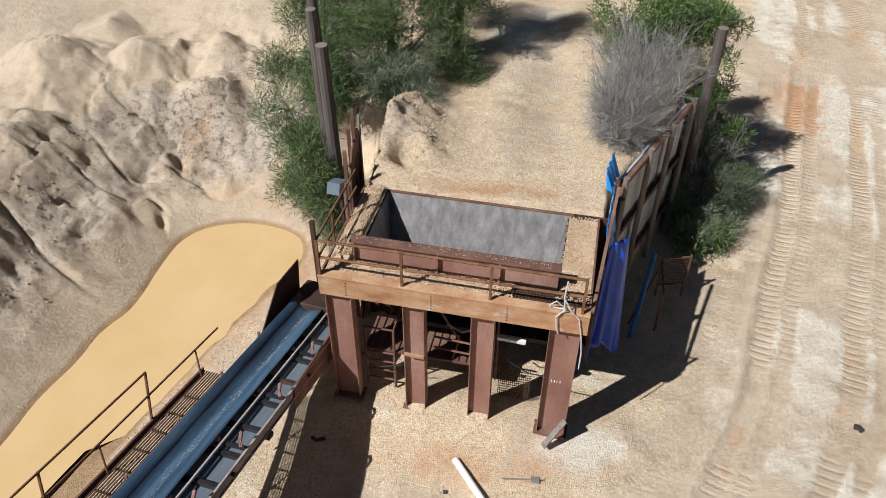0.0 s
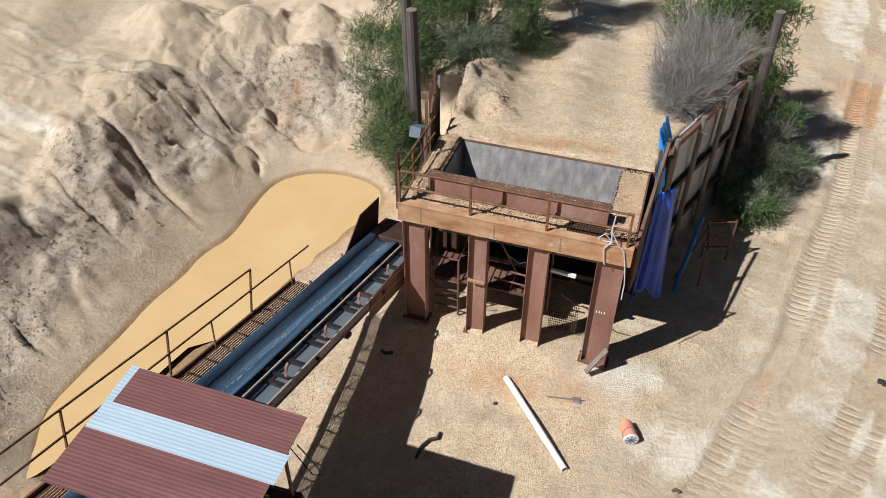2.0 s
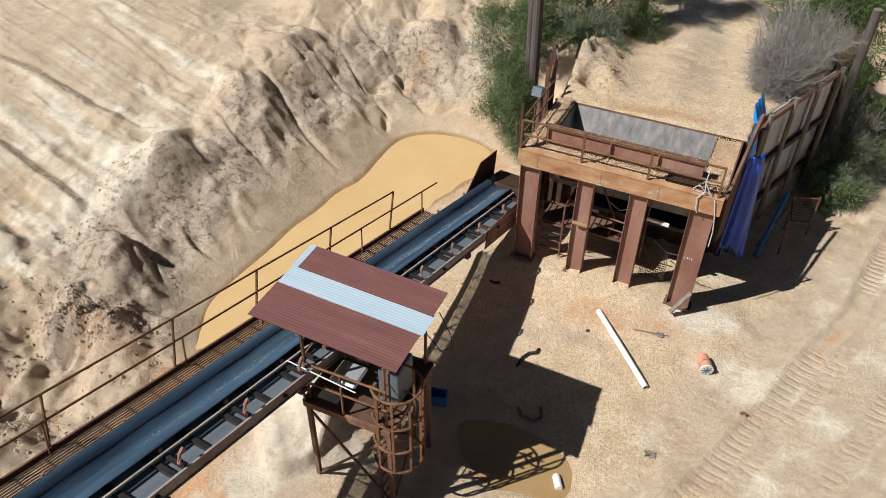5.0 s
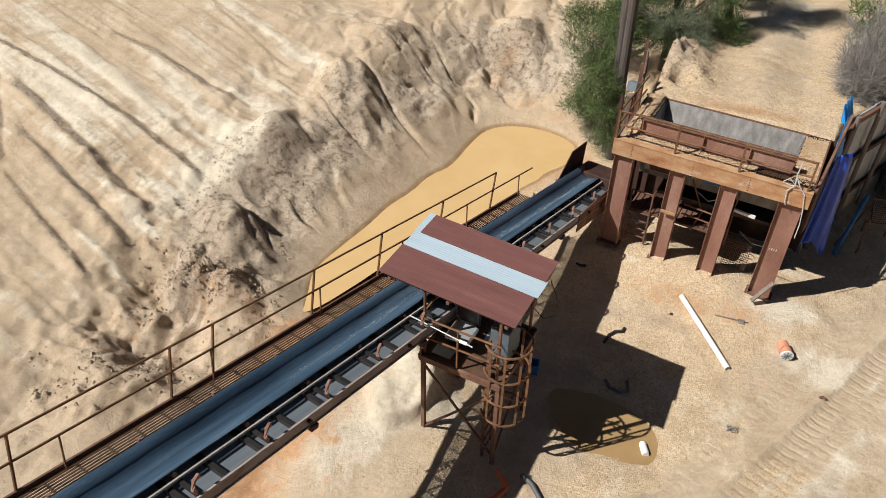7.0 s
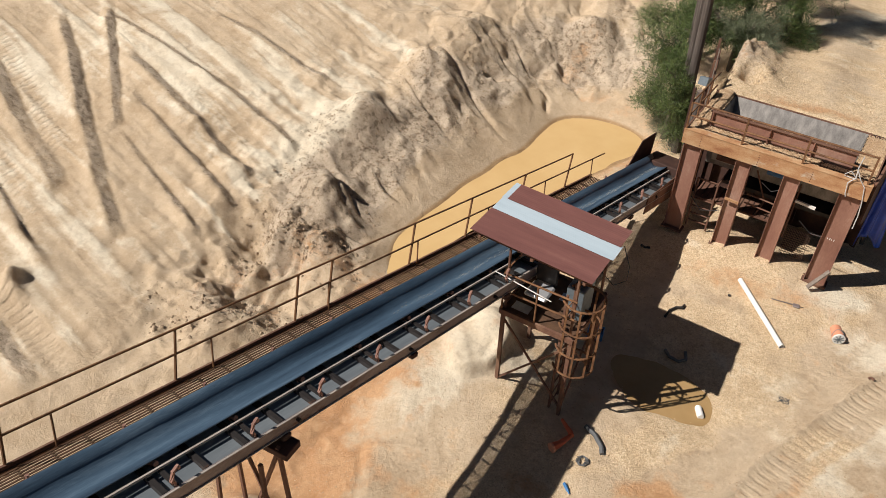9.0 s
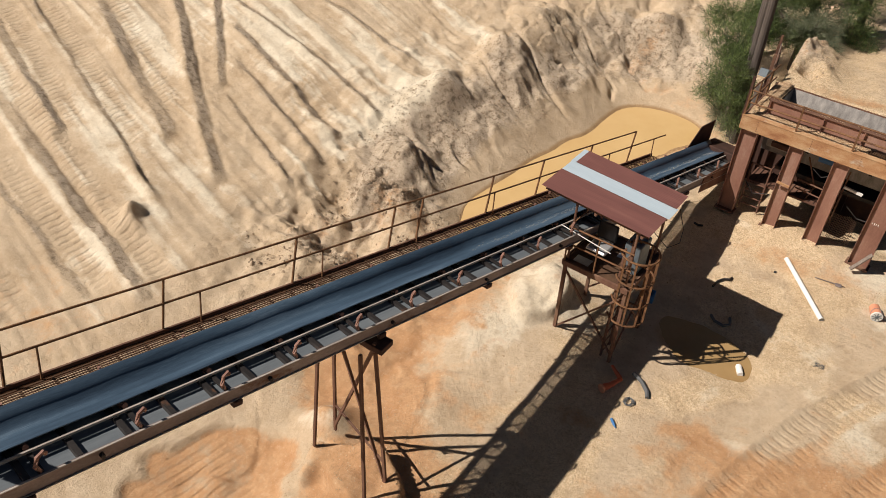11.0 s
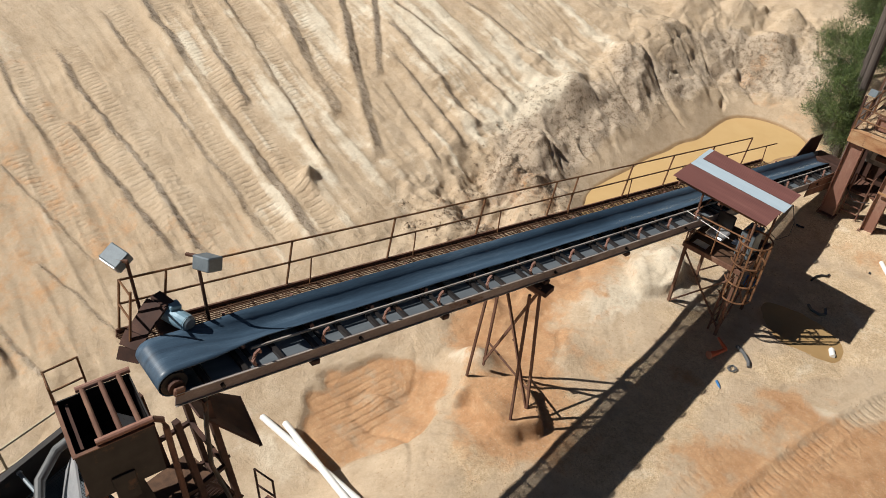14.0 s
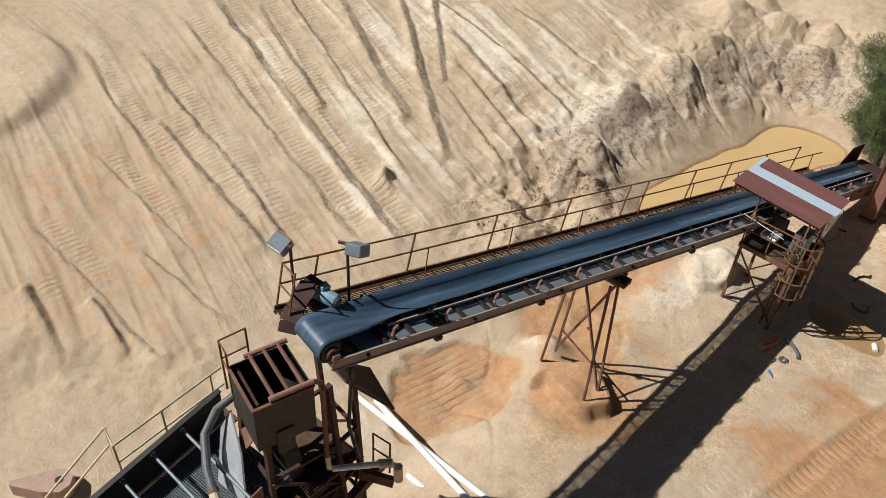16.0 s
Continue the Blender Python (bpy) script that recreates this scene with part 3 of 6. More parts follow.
    z = z + 0.7 * hill(x, y, -6.75, -1.75, 0.6, 0.5) + 0.48 * step(0.4, 0.6, hill(x + 0.3 * vnoise(x, y, 1.9, 82), y + 0.3 * vnoise(x, y, 1.9, 83), -5.3, -2.6, 1.2, 0.75, -8)) * (1 + 0.15 * fbm(x, y, 2.0, 3, 87)) \
        - 0.13 * basin - 0.1 * hill(x, y, -8.0, -4.1, 1.6, 1.3) + 0.12 * hill(x, y, -7.9, -3.7, 0.3, 0.2, 30) - 0.2 * hill(x + 0.2 * vnoise(x, y, 1.3, 81), y + 0.2 * vnoise(x, y, 1.3, 88), -1.3, 4.8, 1.45, 0.98)
    # ramp to the hopper
    lift = 2.72 - 0.1 * np.maximum(0, y - 13.0) + 0.05 * fbm(x, y, 0.5, 3, 84) + 0.05 * np.sin((x + 0.6 + 0.15 * vnoise(x, y, 0.3, 85)) * 3.4) * step(12.5, 14, y)
    soft = step(14.2, 20, y)
    left = step(-2.75 - 2.2 * soft, -2.45 + 0.4 * soft, x)
    edge = np.interp(y, [11, 12.6, 15.6, 19.5, 30, 60], [1.65, 1.85, 3.4, 3.85, 4.2, 4.5])
    far = step(17, 22, y)
    right = 1 - step(edge - 0.12, edge + 0.06 + 2.4 * far, x)
    on_ramp = left * right * step(11.88, 11.97, y + 0.0987 * x)
    z = z * (1 - on_ramp) + np.maximum(z, lift) * on_ramp
    z = z + hill(x, y, -2.3, 14.4, 0.85, 1.5, 10) * (0.45 + 0.05 * ridged + 0.16 * fbm(x, y, 3.0, 3, 86) + 0.3 * clod) * on_ramp - 0.8 * hill(x, y, -1.95, 13.1, 0.24, 0.28, 30) * on_ramp + 0.12 * hill(x, y, -1.7, 13.2, 0.4, 0.5) * on_ramp
    # soils
    patch, patch2, patch3 = fbm(x, y, 0.4, 4, 101), fbm(x, y, 0.7, 4, 105), fbm(x, y, 0.3, 4, 109)
    tracks = step(-2.6, -0.8, rut + 0.4 * patch) * (1 - west) * (1 - on_ramp)
    gravel = np.clip((1 - west) * (0.62 - 0.55 * tracks) + 0.55 * patch2 * (1 - west) + 0.6 * on_ramp * (1 - hill(x, y, 0.3, 17, 1.5, 9)), 0, 1)
    mud = hill(x, y, -6.4, -0.8, 2.0, 4.6, -8)
    gravel = gravel * (1 - 0.75 * mud)
    gravel = np.maximum(gravel, 0.9 * hill(x, y, -5.3, -2.3, 1.3, 0.9))
    heaped = rough * step(4.5, 6, y) * step(0.8, 1.7, d + 0.5 * vnoise(x, y, 0.9, 91))
    grey = np.clip(heaped * (0.6 + 0.6 * patch3) * (1 - step(3.0, 4.6, d + 0.6 * patch2)), 0, 1) + 0.8 * hill(x, y, -9.9, 5.3, 1.1, 1.3) + 0.6 * churned * (0.7 + 0.5 * patch2) + 0.7 * dark_side + 0.7 * on_ramp * hill(x, y, -2.3, 14.4, 0.9, 1.6, 10)
    pale = 0.75 * hill(x, y, -4.9, 3.7, 1.0, 1.7) + 0.55 * hill(x, y, -5.6, 1.5, 1.0, 1.6) + 0.9 * hill(x, y, -6.9, -1.7, 0.6, 0.5) + 0.8 * hill(x, y, -11.9, 7.9, 0.6, 1.8, -14) + 0.5 * hill(x, y, -8.9, -6.3, 2.0, 0.8) \
        + 0.45 * on_ramp * hill(x, y, 0.0, 17, 1.1, 9) * (1 - hill(x, y, -2.3, 14.4, 0.9, 1.6, 10)) + 0.85 * hill(x, y, 1.5, 9.2, 1.1, 0.5, 20) + 0.8 * hill(x, y, 0.1, 2.3, 0.8, 0.28, 20) + 0.35 * (1 - west) * patch2 \
        + tracks * (0.5 + 0.45 * patch) * (0.25 + 0.75 * step(3, 8, y)) + on_field * (0.05 + 0.32 * step(-2, 5, y) + 0.35 * drag + 0.25 * patch) * (1 - loose)
    pale = np.clip(pale * (1 - 0.9 * np.clip(wheels, 0, 1) * tracks), 0, 1)
    orange = 0.62 * basin + 0.7 * hill(x, y, -7.0, 0.2, 1.2, 1.7) + 0.85 * hill(x, y, -5.2, -2.6, 1.2, 0.8) + 0.75 * hill(x, y, -7.4, 3.7, 1.0, 1.4) + 0.45 * hill(x, y, -7.6, 2.0, 0.8, 2.0) \
        + 0.5 * hill(x, y, -0.3, 8.7, 1.7, 0.5) + 0.6 * hill(x, y, -0.3, 12.3, 1.9, 0.35) + 0.42 * hill(x, y, -5.6, 15.3, 1.6, 0.5) + 0.5 * hill(x, y, -7.6, 16.4, 0.8, 1.4) + 0.5 * hill(x, y, 8, 22, 1.5, 3) \
        + 0.6 * hill(x, y, -0.6, 2.1, 0.5, 0.25) + 0.6 * hill(x, y, 1.1, 1.3, 0.7, 0.35, 60) + 0.4 * hill(x, y, -2.7, 1.2, 0.6, 0.4) + 0.4 * churned * np.clip(0.6 + patch3, 0, 1) + 0.3 * (1 - west) * np.clip(patch3, 0, 1) + 0.3 * np.clip(wheels, 0, 1) * tracks * step(-0.2, 0.5, patch2)
    orange = orange + 0.5 * (1 - step(0.3, 1.3, d)) * (1 - west) + 0.45 * on_ramp * hill(x, y, -2.2, 14.6, 0.9, 1.6, 10) + 0.55 * mud * np.clip(0.55 + patch2, 0, 1) + tracks * (1 - step(2, 6, y)) * np.clip(0.4 + 0.5 * patch, 0, 0.7) + 0.42 * on_field * (1 - step(-5, 2, y)) * np.clip(0.75 + patch3, 0, 1)
    orange = np.clip(orange, 0, 1)
    wet = np.clip(1 - step(0.0, 0.45, d), 0, 1) + 0.9 * hill(x, y, -1.3, 4.75, 1.25, 0.8) + 0.55 * (1 - west) * hill(x, y, -6.7, 5.5, 1.0, 3.0)
    tread = on_field * lane_on * step(-0.5, 0.1, vnoise(x, y, 0.25, 94)) * 0.6
    tread = np.clip(tread + np.clip(wheels, 0, 1) * tracks * 0.6 * step(-0.6, 0.2, vnoise(x, y, 0.5, 96) + 0.6 * vnoise(x, y, 2.0, 97)) + 0.8 * hill(x, y, -8.1, -4.0, 1.0, 1.0), 0, 1)
    along = np.where(west < 0.5, 0.83 * (0.9 * y + 0.3 * x), along)
    return z, {"gravel": gravel, "grey": np.clip(grey, 0, 1), "pale": pale, "orange": orange, "wet": np.clip(wet, 0, 1), "tread": tread, "along": along}


def at_ground(x, y):
    return float(land(np.array([x]), np.array([y]))[0][0])


def spread(lo, hi, stepw, far):
    fine = np.arange(lo, hi + 1e-6, stepw)
    out = [stepw * 1.25 ** k for k in range(1, 60)]
    tail = np.cumsum(out)
    tail = tail[tail < far]
    return np.concatenate([(lo - tail)[::-1], fine, hi + tail])


def build_ground():
    xs, ys = spread(-24, 9.5, 0.055, 900), spread(-14, 24, 0.055, 900)
    gx, gy = np.meshgrid(xs, ys)
    z, kinds = land(gx, gy)
    nx, ny = len(xs), len(ys)
    co = np.stack([gx, gy, z], -1).reshape(-1, 3)
    idx = np.arange(nx * ny).reshape(ny, nx)
    quads = np.stack([idx[:-1, :-1], idx[:-1, 1:], idx[1:, 1:], idx[1:, :-1]], -1).reshape(-1, 4)
    me = bpy.data.meshes.new("ground")
    me.vertices.add(len(co))
    me.vertices.foreach_set("co", co.ravel())
    me.loops.add(quads.size)
    me.loops.foreach_set("vertex_index", quads.ravel().astype(np.int32))
    me.polygons.add(len(quads))
    me.polygons.foreach_set("loop_start", np.arange(0, quads.size, 4, dtype=np.int32))
    me.update(calc_edges=True)
    me.validate()
    me.shade_smooth()
    for name, v in kinds.items():
        a = me.attributes.new(name, "FLOAT", "POINT")
        a.data.foreach_set("value", np.ascontiguousarray(np.broadcast_to(v, gx.shape), dtype=np.float32).ravel())
    me.materials.append(GROUND)
    return tagged(new("ground", me), "sandy gravel pit ground with dozer tracks and heaped banks", "ground", kind="structure")


build_ground()


def sheet(name, outline, z, material, label):
    bm = B()
    bm.faces.new([bm.verts.new((x, y, z)) for x, y in outline])
    ob = part(name, bm, material)
    return tagged(ob, label, "water", kind="structure")


cx, cy = -6.4, 10.0
sheet("water", [(cx + (x - cx) * 1.12 + (0.25 if x > cx else -0.25), cy + (y - cy) * 1.06) for x, y in POND], WATER_Z, WATER, "still muddy ochre pond at the foot of the bank")
sheet("water", [(-1.3 + 1.75 * math.cos(a) * (1 + 0.2 * math.sin(3 * a)), 4.8 + 1.2 * math.sin(a) * (1 + 0.2 * math.cos(2 * a))) for a in (2 * math.pi * k / 40 for k in range(40))],
      at_ground(-1.25, 4.75) + 0.1, PUDDLE, "shallow brown puddle in the yard beside the tower")


# ---- loading hopper ----
HM = pose(-2.76, 9.68, 0, 0, 0, HOP_TURN)
W, DECK = 4.1, 2.72


def pebbles(name, pts, material, parent=None, label="", category=""):
    """Many small uneven stones in one mesh; pts: x, y, z, size."""
    base = np.array([(1, 0, 0), (-1, 0, 0), (0, 1, 0), (0, -1, 0), (0, 0, 0.75), (0, 0, -0.75)], float)
    tri = np.array([(0, 2, 4), (2, 1, 4), (1, 3, 4), (3, 0, 4), (2, 0, 5), (1, 2, 5), (3, 1, 5), (0, 3, 5)])
    rs = np.random.RandomState(len(pts))
    n = len(pts)
    pts = np.asarray(pts, float)
    a = rs.rand(n) * 6.28
    c, s = np.cos(a), np.sin(a)
    v = base[None] * (0.6 + 0.8 * rs.rand(n, 6, 1)) * pts[:, 3][:, None, None]
    v = np.stack([v[..., 0] * c[:, None] - v[..., 1] * s[:, None], v[..., 0] * s[:, None] + v[..., 1] * c[:, None], v[..., 2]], -1) + pts[:, None, :3]
    f = (tri[None] + 6 * np.arange(n)[:, None, None]).reshape(-1, 3)
    me = bpy.data.meshes.new(name)
    me.from_pydata(v.reshape(-1, 3).tolist(), [], f.tolist())
    me.materials.append(material)
    ob = new(name, me)
    ob.parent = parent
    return tagged(ob, label, category, kind="stuff")


def railing(parent, runs, r=0.022, material=RAIL, name="rail"):
    for run in runs:
        part(name, tube(B(), run, r, 6), material, parent)


def hopper():
    h = thing("loading_hopper", HM, "rust-brown steel loading hopper on four tall H-beam legs", "hopper")
    for x, w, zb in ((0.27, 0.42, -0.08), (1.47, 0.34, -0.1), (2.55, 0.36, -0.12), (3.78, 0.46, -0.14)):
        leg = part("leg", hbeam(B(), (x, 0.14, zb), (x, 0.14, 2.37), 0.2, w, 0.022, (1, 0, 0)), LEG, h)
        part("base_plate", block(B(), (x - w / 2 - 0.05, 0.0, zb - 0.02), (x + w / 2 + 0.05, 0.3, zb + 0.03)), RUST, leg)
    part("brace", bar(B(), (1.32, 0.0, 1.32), (1.64, 0.0, 1.3), 0.03, 0.06), BEAM, h)
    # rear legs, in a darker brown than the front ones
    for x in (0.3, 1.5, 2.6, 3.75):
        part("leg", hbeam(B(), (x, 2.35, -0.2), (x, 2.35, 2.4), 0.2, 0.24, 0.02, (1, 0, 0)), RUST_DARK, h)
    # front channel beam, with a patchy worn face
    bm = B()
    block(bm, (0, 0.0, 2.37), (W, 0.02, 2.74), 0.004)
    block(bm, (0, 0.02, 2.37), (W, 0.14, 2.39))
    block(bm, (0, -0.012, 2.735), (W, 0.16, 2.755))
    part("front_beam", bm, BEAM, h, "weathered orange and cream front beam")
    for x in (0.42, 1.75, 2.9):
        for k in range(5):
            part("bolt", block(B(), (x, -0.008, 2.42 + 0.06 * k), (x + 0.018, 0.0, 2.438 + 0.06 * k)), RUST, h)
    part("side_beam", block(B(), (0, 0.1, 2.4), (0.03, 2.4, 2.74)), RUST, h)
    part("side_beam", block(B(), (W - 0.03, 0.1, 2.4), (W, 2.4, 2.74)), RUST, h)
    # deck plates under the spilled gravel
    part("deck", block(B(), (0.03, 0.16, 2.64), (W - 0.03, 0.52, 2.68)), MESH, h)
    part("deck", block(B(), (0.03, 0.52, 2.64), (0.44, 2.4, 2.68)), MESH, h)
    part("deck", block(B(), (3.58, 0.52, 2.64), (W, 2.4, 2.68)), MESH, h)
    b = B()
    for k in range(26):
        bar(b, (2.75 + 0.05 * k, 0.17, 2.7), (2.75 + 0.05 * k, 0.5, 2.7), 0.008, 0.025)
    for k in range(7):
        bar(b, (2.75, 0.18 + 0.05 * k, 2.7), (4.05, 0.18 + 0.05 * k, 2.7), 0.006, 0.02)
    part("grating", b, MESH, h, "rusty open steel grating")
    # the bin: four sloping worn plates with a thick front lip
    x0, x1, y0, y1, top = 0.46, 3.56, 0.52, 2.36, 2.72
    bx0, bx1, by0, by1, bot = 0.62, 3.44, 0.95, 1.75, 1.55
    part("back_plate", plate(B(), [(x0, y1, top), (x1, y1, top), (x1 - 0.12, by1 + 0.15, bot + 0.25), (x0 + 0.16, by1 + 0.15, bot + 0.25)], 0.02), WORN, h, "scoured grey back plate with dark runs")
    part("floor_plate", plate(B(), [(bx0, by1 + 0.15, bot + 0.25), (bx1, by1 + 0.15, bot + 0.25), (bx1, by0, bot), (bx0, by0, bot)], 0.02), WORN, h)
    part("side_plate", plate(B(), [(x0, y0, top), (x0, y1, top), (x0 + 0.16, by1 + 0.15, bot + 0.2), (x0 + 0.16, by0, bot)], 0.02), WORN, h)
    part("side_plate", plate(B(), [(x1, y1, top), (x1, y0, top), (x1 - 0.12, by0, bot), (x1 - 0.12, by1 + 0.15, bot + 0.2)], 0.02), WORN, h)
    part("front_plate", plate(B(), [(x0, y0 + 0.02, 3.05), (x0, by0, bot), (x1, by0, bot), (x1, y0 + 0.02, 3.05)], 0.02), WORN, h)
    part("front_lip", block(B(), (x0 - 0.06, y0 - 0.02, 2.68), (x1 + 0.02, y0 + 0.02, 3.1), 0.005), LEG, h, "rust-red front lip plate")
    part("lip_flange", block(B(), (x0 - 0.08, y0 - 0.07, 3.1), (x1 + 0.04, y0 + 0.12, 3.125), 0.004), RUST, h)
    for x in (x0 - 0.02, 1.75, 2.7):
        part("stiffener", block(B(), (x, y0 - 0.09, 2.7), (x + 0.02, y0 - 0.02, 3.1)), LEG, h)
    part("back_rim", block(B(), (x0 - 0.1, y1 + 0.0, 2.6), (x1 + 0.1, y1 + 0.05, 2.74)), RUST, h)
    # handrail
    posts = [(0.03, 0.03), (1.31, 0.05), (2.64, 0.05), (3.98, 0.05)]
    for x, y in posts:
        part("rail_post", block(B(), (x - 0.02, y - 0.02, 2.7), (x + 0.02, y + 0.02, 3.42)), RAIL, h)
    railing(h, [[(-0.02, 0.05, 3.4), (4.0, 0.05, 3.4)], [(0.0, 0.05, 3.08), (4.0, 0.05, 3.08)]])
    for y in (0.75, 1.45):
        part("rail_post", tube(B(), [(0.03, y, 2.7), (0.03, y, 3.45)], 0.022, 6), RAIL, h)
    railing(h, [[(0.03, 0.05, 3.42), (0.05, 1.9, 3.42)], [(0.03, 0.05, 3.08), (0.05, 1.9, 3.08)]])
    part("corner_post", block(B(), (-0.03, 0.02, 2.6), (0.03, 0.08, 3.75)), RUST_DARK, h)
    # right edge post and plate that carries the tarpaulin
    part("edge_angle", bar(B(), (4.12, 0.1, 2.75), (4.3, 2.3, 3.45), 0.05, 0.06), RUST, h)
    part("side_board", plate(B(), [(4.12, 0.3, 1.6), (4.3, 2.9, 0.4), (4.3, 2.9, 3.2), (4.12, 0.3, 2.7)], 0.04), RUST_DARK, h)
    # feeder under the bin
    part("feeder_pan", plate(B(), [(1.0, 0.8, 1.2), (3.8, 0.8, 1.2), (3.8, 2.0, 1.3), (1.0, 2.0, 1.3)], 0.1), BLACK, h)
    part("feeder_body", block(B(), (0.6, 0.75, 1.75), (1.35, 1.5, 2.05), 0.02), STRINGER, h)
    part("feeder_motor", tube(B(), [(1.95, 0.7, 2.0), (2.35, 0.7, 2.0)], 0.12, 14), BLUEP, h, "blue feeder motor")
    part("gearbox", block(B(), (0.75, 0.62, 1.85), (1.3, 0.9, 2.0), 0.02), RUST, h)
    for x in (0.9, 1.7, 2.5, 3.2):
        part("cross_joist", bar(B(), (x, 0.2, 2.3), (x, 0.5, 2.3), 0.08, 0.14), BLACK, h)
    # service platform and rungs below
    part("platform", block(B(), (0.5, 0.45, 0.78), (2.4, 1.2, 0.83)), RUST, h, "rusty chequer-plate service platform")
    for k in range(14):
        part("tread_bar", bar(B(), (0.55 + 0.13 * k, 0.46, 0.845), (0.55 + 0.13 * k, 1.19, 0.845), 0.012, 0.02), RUST_DARK, h)
    for x in (0.52, 1.02):
        part("platform_post", tube(B(), [(x, 0.42, -0.05), (x, 0.42, 1.35)], 0.025, 6), RUST, h)
    for k in range(4):
        part("rung", tube(B(), [(0.52, 0.42, 0.12 + 0.22 * k), (1.02, 0.42, 0.12 + 0.22 * k)], 0.018, 6), RUST, h)
    railing(h, [[(0.52, 0.42, 1.35), (1.02, 0.42, 1.35), (1.02, 1.15, 1.35)], [(1.7, 0.45, 1.35), (2.4, 0.45, 1.3)], [(1.7, 0.45, 1.1), (2.4, 0.45, 1.05)], [(2.75, 0.5, 0.5), (2.75, 0.5, 2.0)], [(1.75, 0.5, 2.0), (2.1, 0.6, 1.2), (2.0, 0.5, 0.8)]], 0.02, RUST)
    railing(h, [[(1.95, 0.3, 1.85), (2.2, 0.3, 1.7), (2.45, 0.3, 1.85), (2.7, 0.3, 2.0)], [(3.0, 0.3, 1.2), (3.3, 0.35, 0.95), (3.6, 0.3, 1.0)], [(0.5, 0.25, 0.9), (0.8, 0.25, 0.6), (1.2, 0.25, 0.75)]], 0.012, BLACK, "cable")
    b = B()
    for k in range(16):
        bar(b, (2.8 + 0.035 * k, 0.6, 0.0), (2.8 + 0.035 * k, 0.6, 0.75), 0.008, 0.008)
        if k < 12:
            bar(b, (2.8, 0.6, 0.06 * k), (3.35, 0.6, 0.06 * k), 0.008, 0.008)
    part("guard_mesh", b, MESH, h, "rusty wire guard")
    part("white_bracket", bar(B(), (2.75, 0.4, 1.62), (3.2, 0.45, 1.55), 0.06, 0.06), PVC, h)
    part("plank", bar(B(), (3.7, -0.28, -0.05), (4.0, -0.05, 0.42), 0.1, 0.03), WOOD, h, "grey timber prop at the leg foot")
    # painted number on the leg is kept as plain strokes
    for k in range(4):
        part("paint_mark", block(B(), (3.68 + 0.045 * k, 0.122, 1.1), (3.69 + 0.045 * k + 0.006 * (k % 2), 0.126, 1.15)), PAINTW, h, "white painted strokes")
    # gravel lying on the deck
    rs = np.random.RandomState(3)
    pts = []
    for _ in range(3600):
        x, y = rs.rand() * 2.9 + 0.05, 0.17 + rs.rand() * 0.33
        pts.append((x, y, 2.695 + 0.02 * rs.rand() + 0.12 * max(0, (y - 0.2)), 0.007 + 0.01 * rs.rand()))
    for _ in range(3000):
        x, y = 0.05 + rs.rand() * 0.4, 0.5 + rs.rand() * 1.9
        pts.append((x, y, 2.69 + 0.12 * math.sin(x / 0.42 * 2.2) + 0.03 * rs.rand(), 0.007 + 0.012 * rs.rand()))
    for _ in range(1500):
        x, y = 3.58 + rs.rand() * 0.5, 0.3 + rs.rand() * 2.1
        pts.append((x, y, 2.69 + 0.03 * rs.rand(), 0.008 + 0.012 * rs.rand()))
    for _ in range(170):
        pts.append((x0 + rs.rand() * 3, y0 + rs.rand() * 0.14 - 0.04, 3.132, 0.005 + 0.008 * rs.rand()))
    g = pebbles("deck_gravel", pts, PEBBLE, None, "loose tan gravel spilled on the hopper deck", "gravel")
    g.matrix_world = HM
    b = B()
    bmesh.ops.create_grid(b, x_segments=40, y_segments=8, size=0.5, matrix=pose(1.5, 0.34, 2.68) @ Matrix.Diagonal((2.9, 0.34, 1, 1)))
    bmesh.ops.create_grid(b, x_segments=14, y_segments=30, size=0.5, matrix=pose(0.24, 1.45, 2.68) @ Matrix.Diagonal((0.42, 1.9, 1, 1)))
    bmesh.ops.create_grid(b, x_segments=14, y_segments=30, size=0.5, matrix=pose(3.84, 1.4, 2.68) @ Matrix.Diagonal((0.48, 1.9, 1, 1)))
    for v in b.verts:
        side = 0.11 * math.sin(min(max((v.co.x - 0.02) / 0.6, 0), 1) * math.pi) if v.co.y > 0.5 else 0.12 * max(0, v.co.y - 0.2)
        v.co.z += 0.012 + side + 0.02 * noise.noise(v.co * 5)
    bed = tagged(part("gravel_bed", b, GRIT, None, smooth=True), "packed tan gravel bed on the hopper deck", "gravel", kind="stuff")
    bed.matrix_world = HM
    # chain on the right corner
    c = thing("mooring_rope", HM @ pose(3.7, 0.02, 2.75), "tangled grey rope over the front beam", "rope")
    part("strand", tube(B(), [(0.0, -0.02, 0.35), (0.03, -0.05, 0.1), (-0.08, -0.06, -0.05), (-0.05, -0.06, -0.3), (-0.02, -0.06, -0.38)], 0.012, 6), ROPE, c)
    part("strand", tube(B(), [(0.02, 0.0, 0.6), (0.0, -0.03, 0.3), (0.12, -0.05, 0.1), (0.25, -0.05, -0.05), (0.32, -0.05, -0.4), (0.36, -0.03, -0.75), (0.36, -0.03, -1.1)], 0.011, 6), ROPE, c)
    part("strand", tube(B(), [(-0.2, 0.02, 0.08), (-0.1, 0.0, 0.2), (0.05, 0.02, 0.05), (-0.05, 0.05, 0.02), (-0.2, 0.06, 0.03)], 0.011, 6), ROPE, c)


hopper()

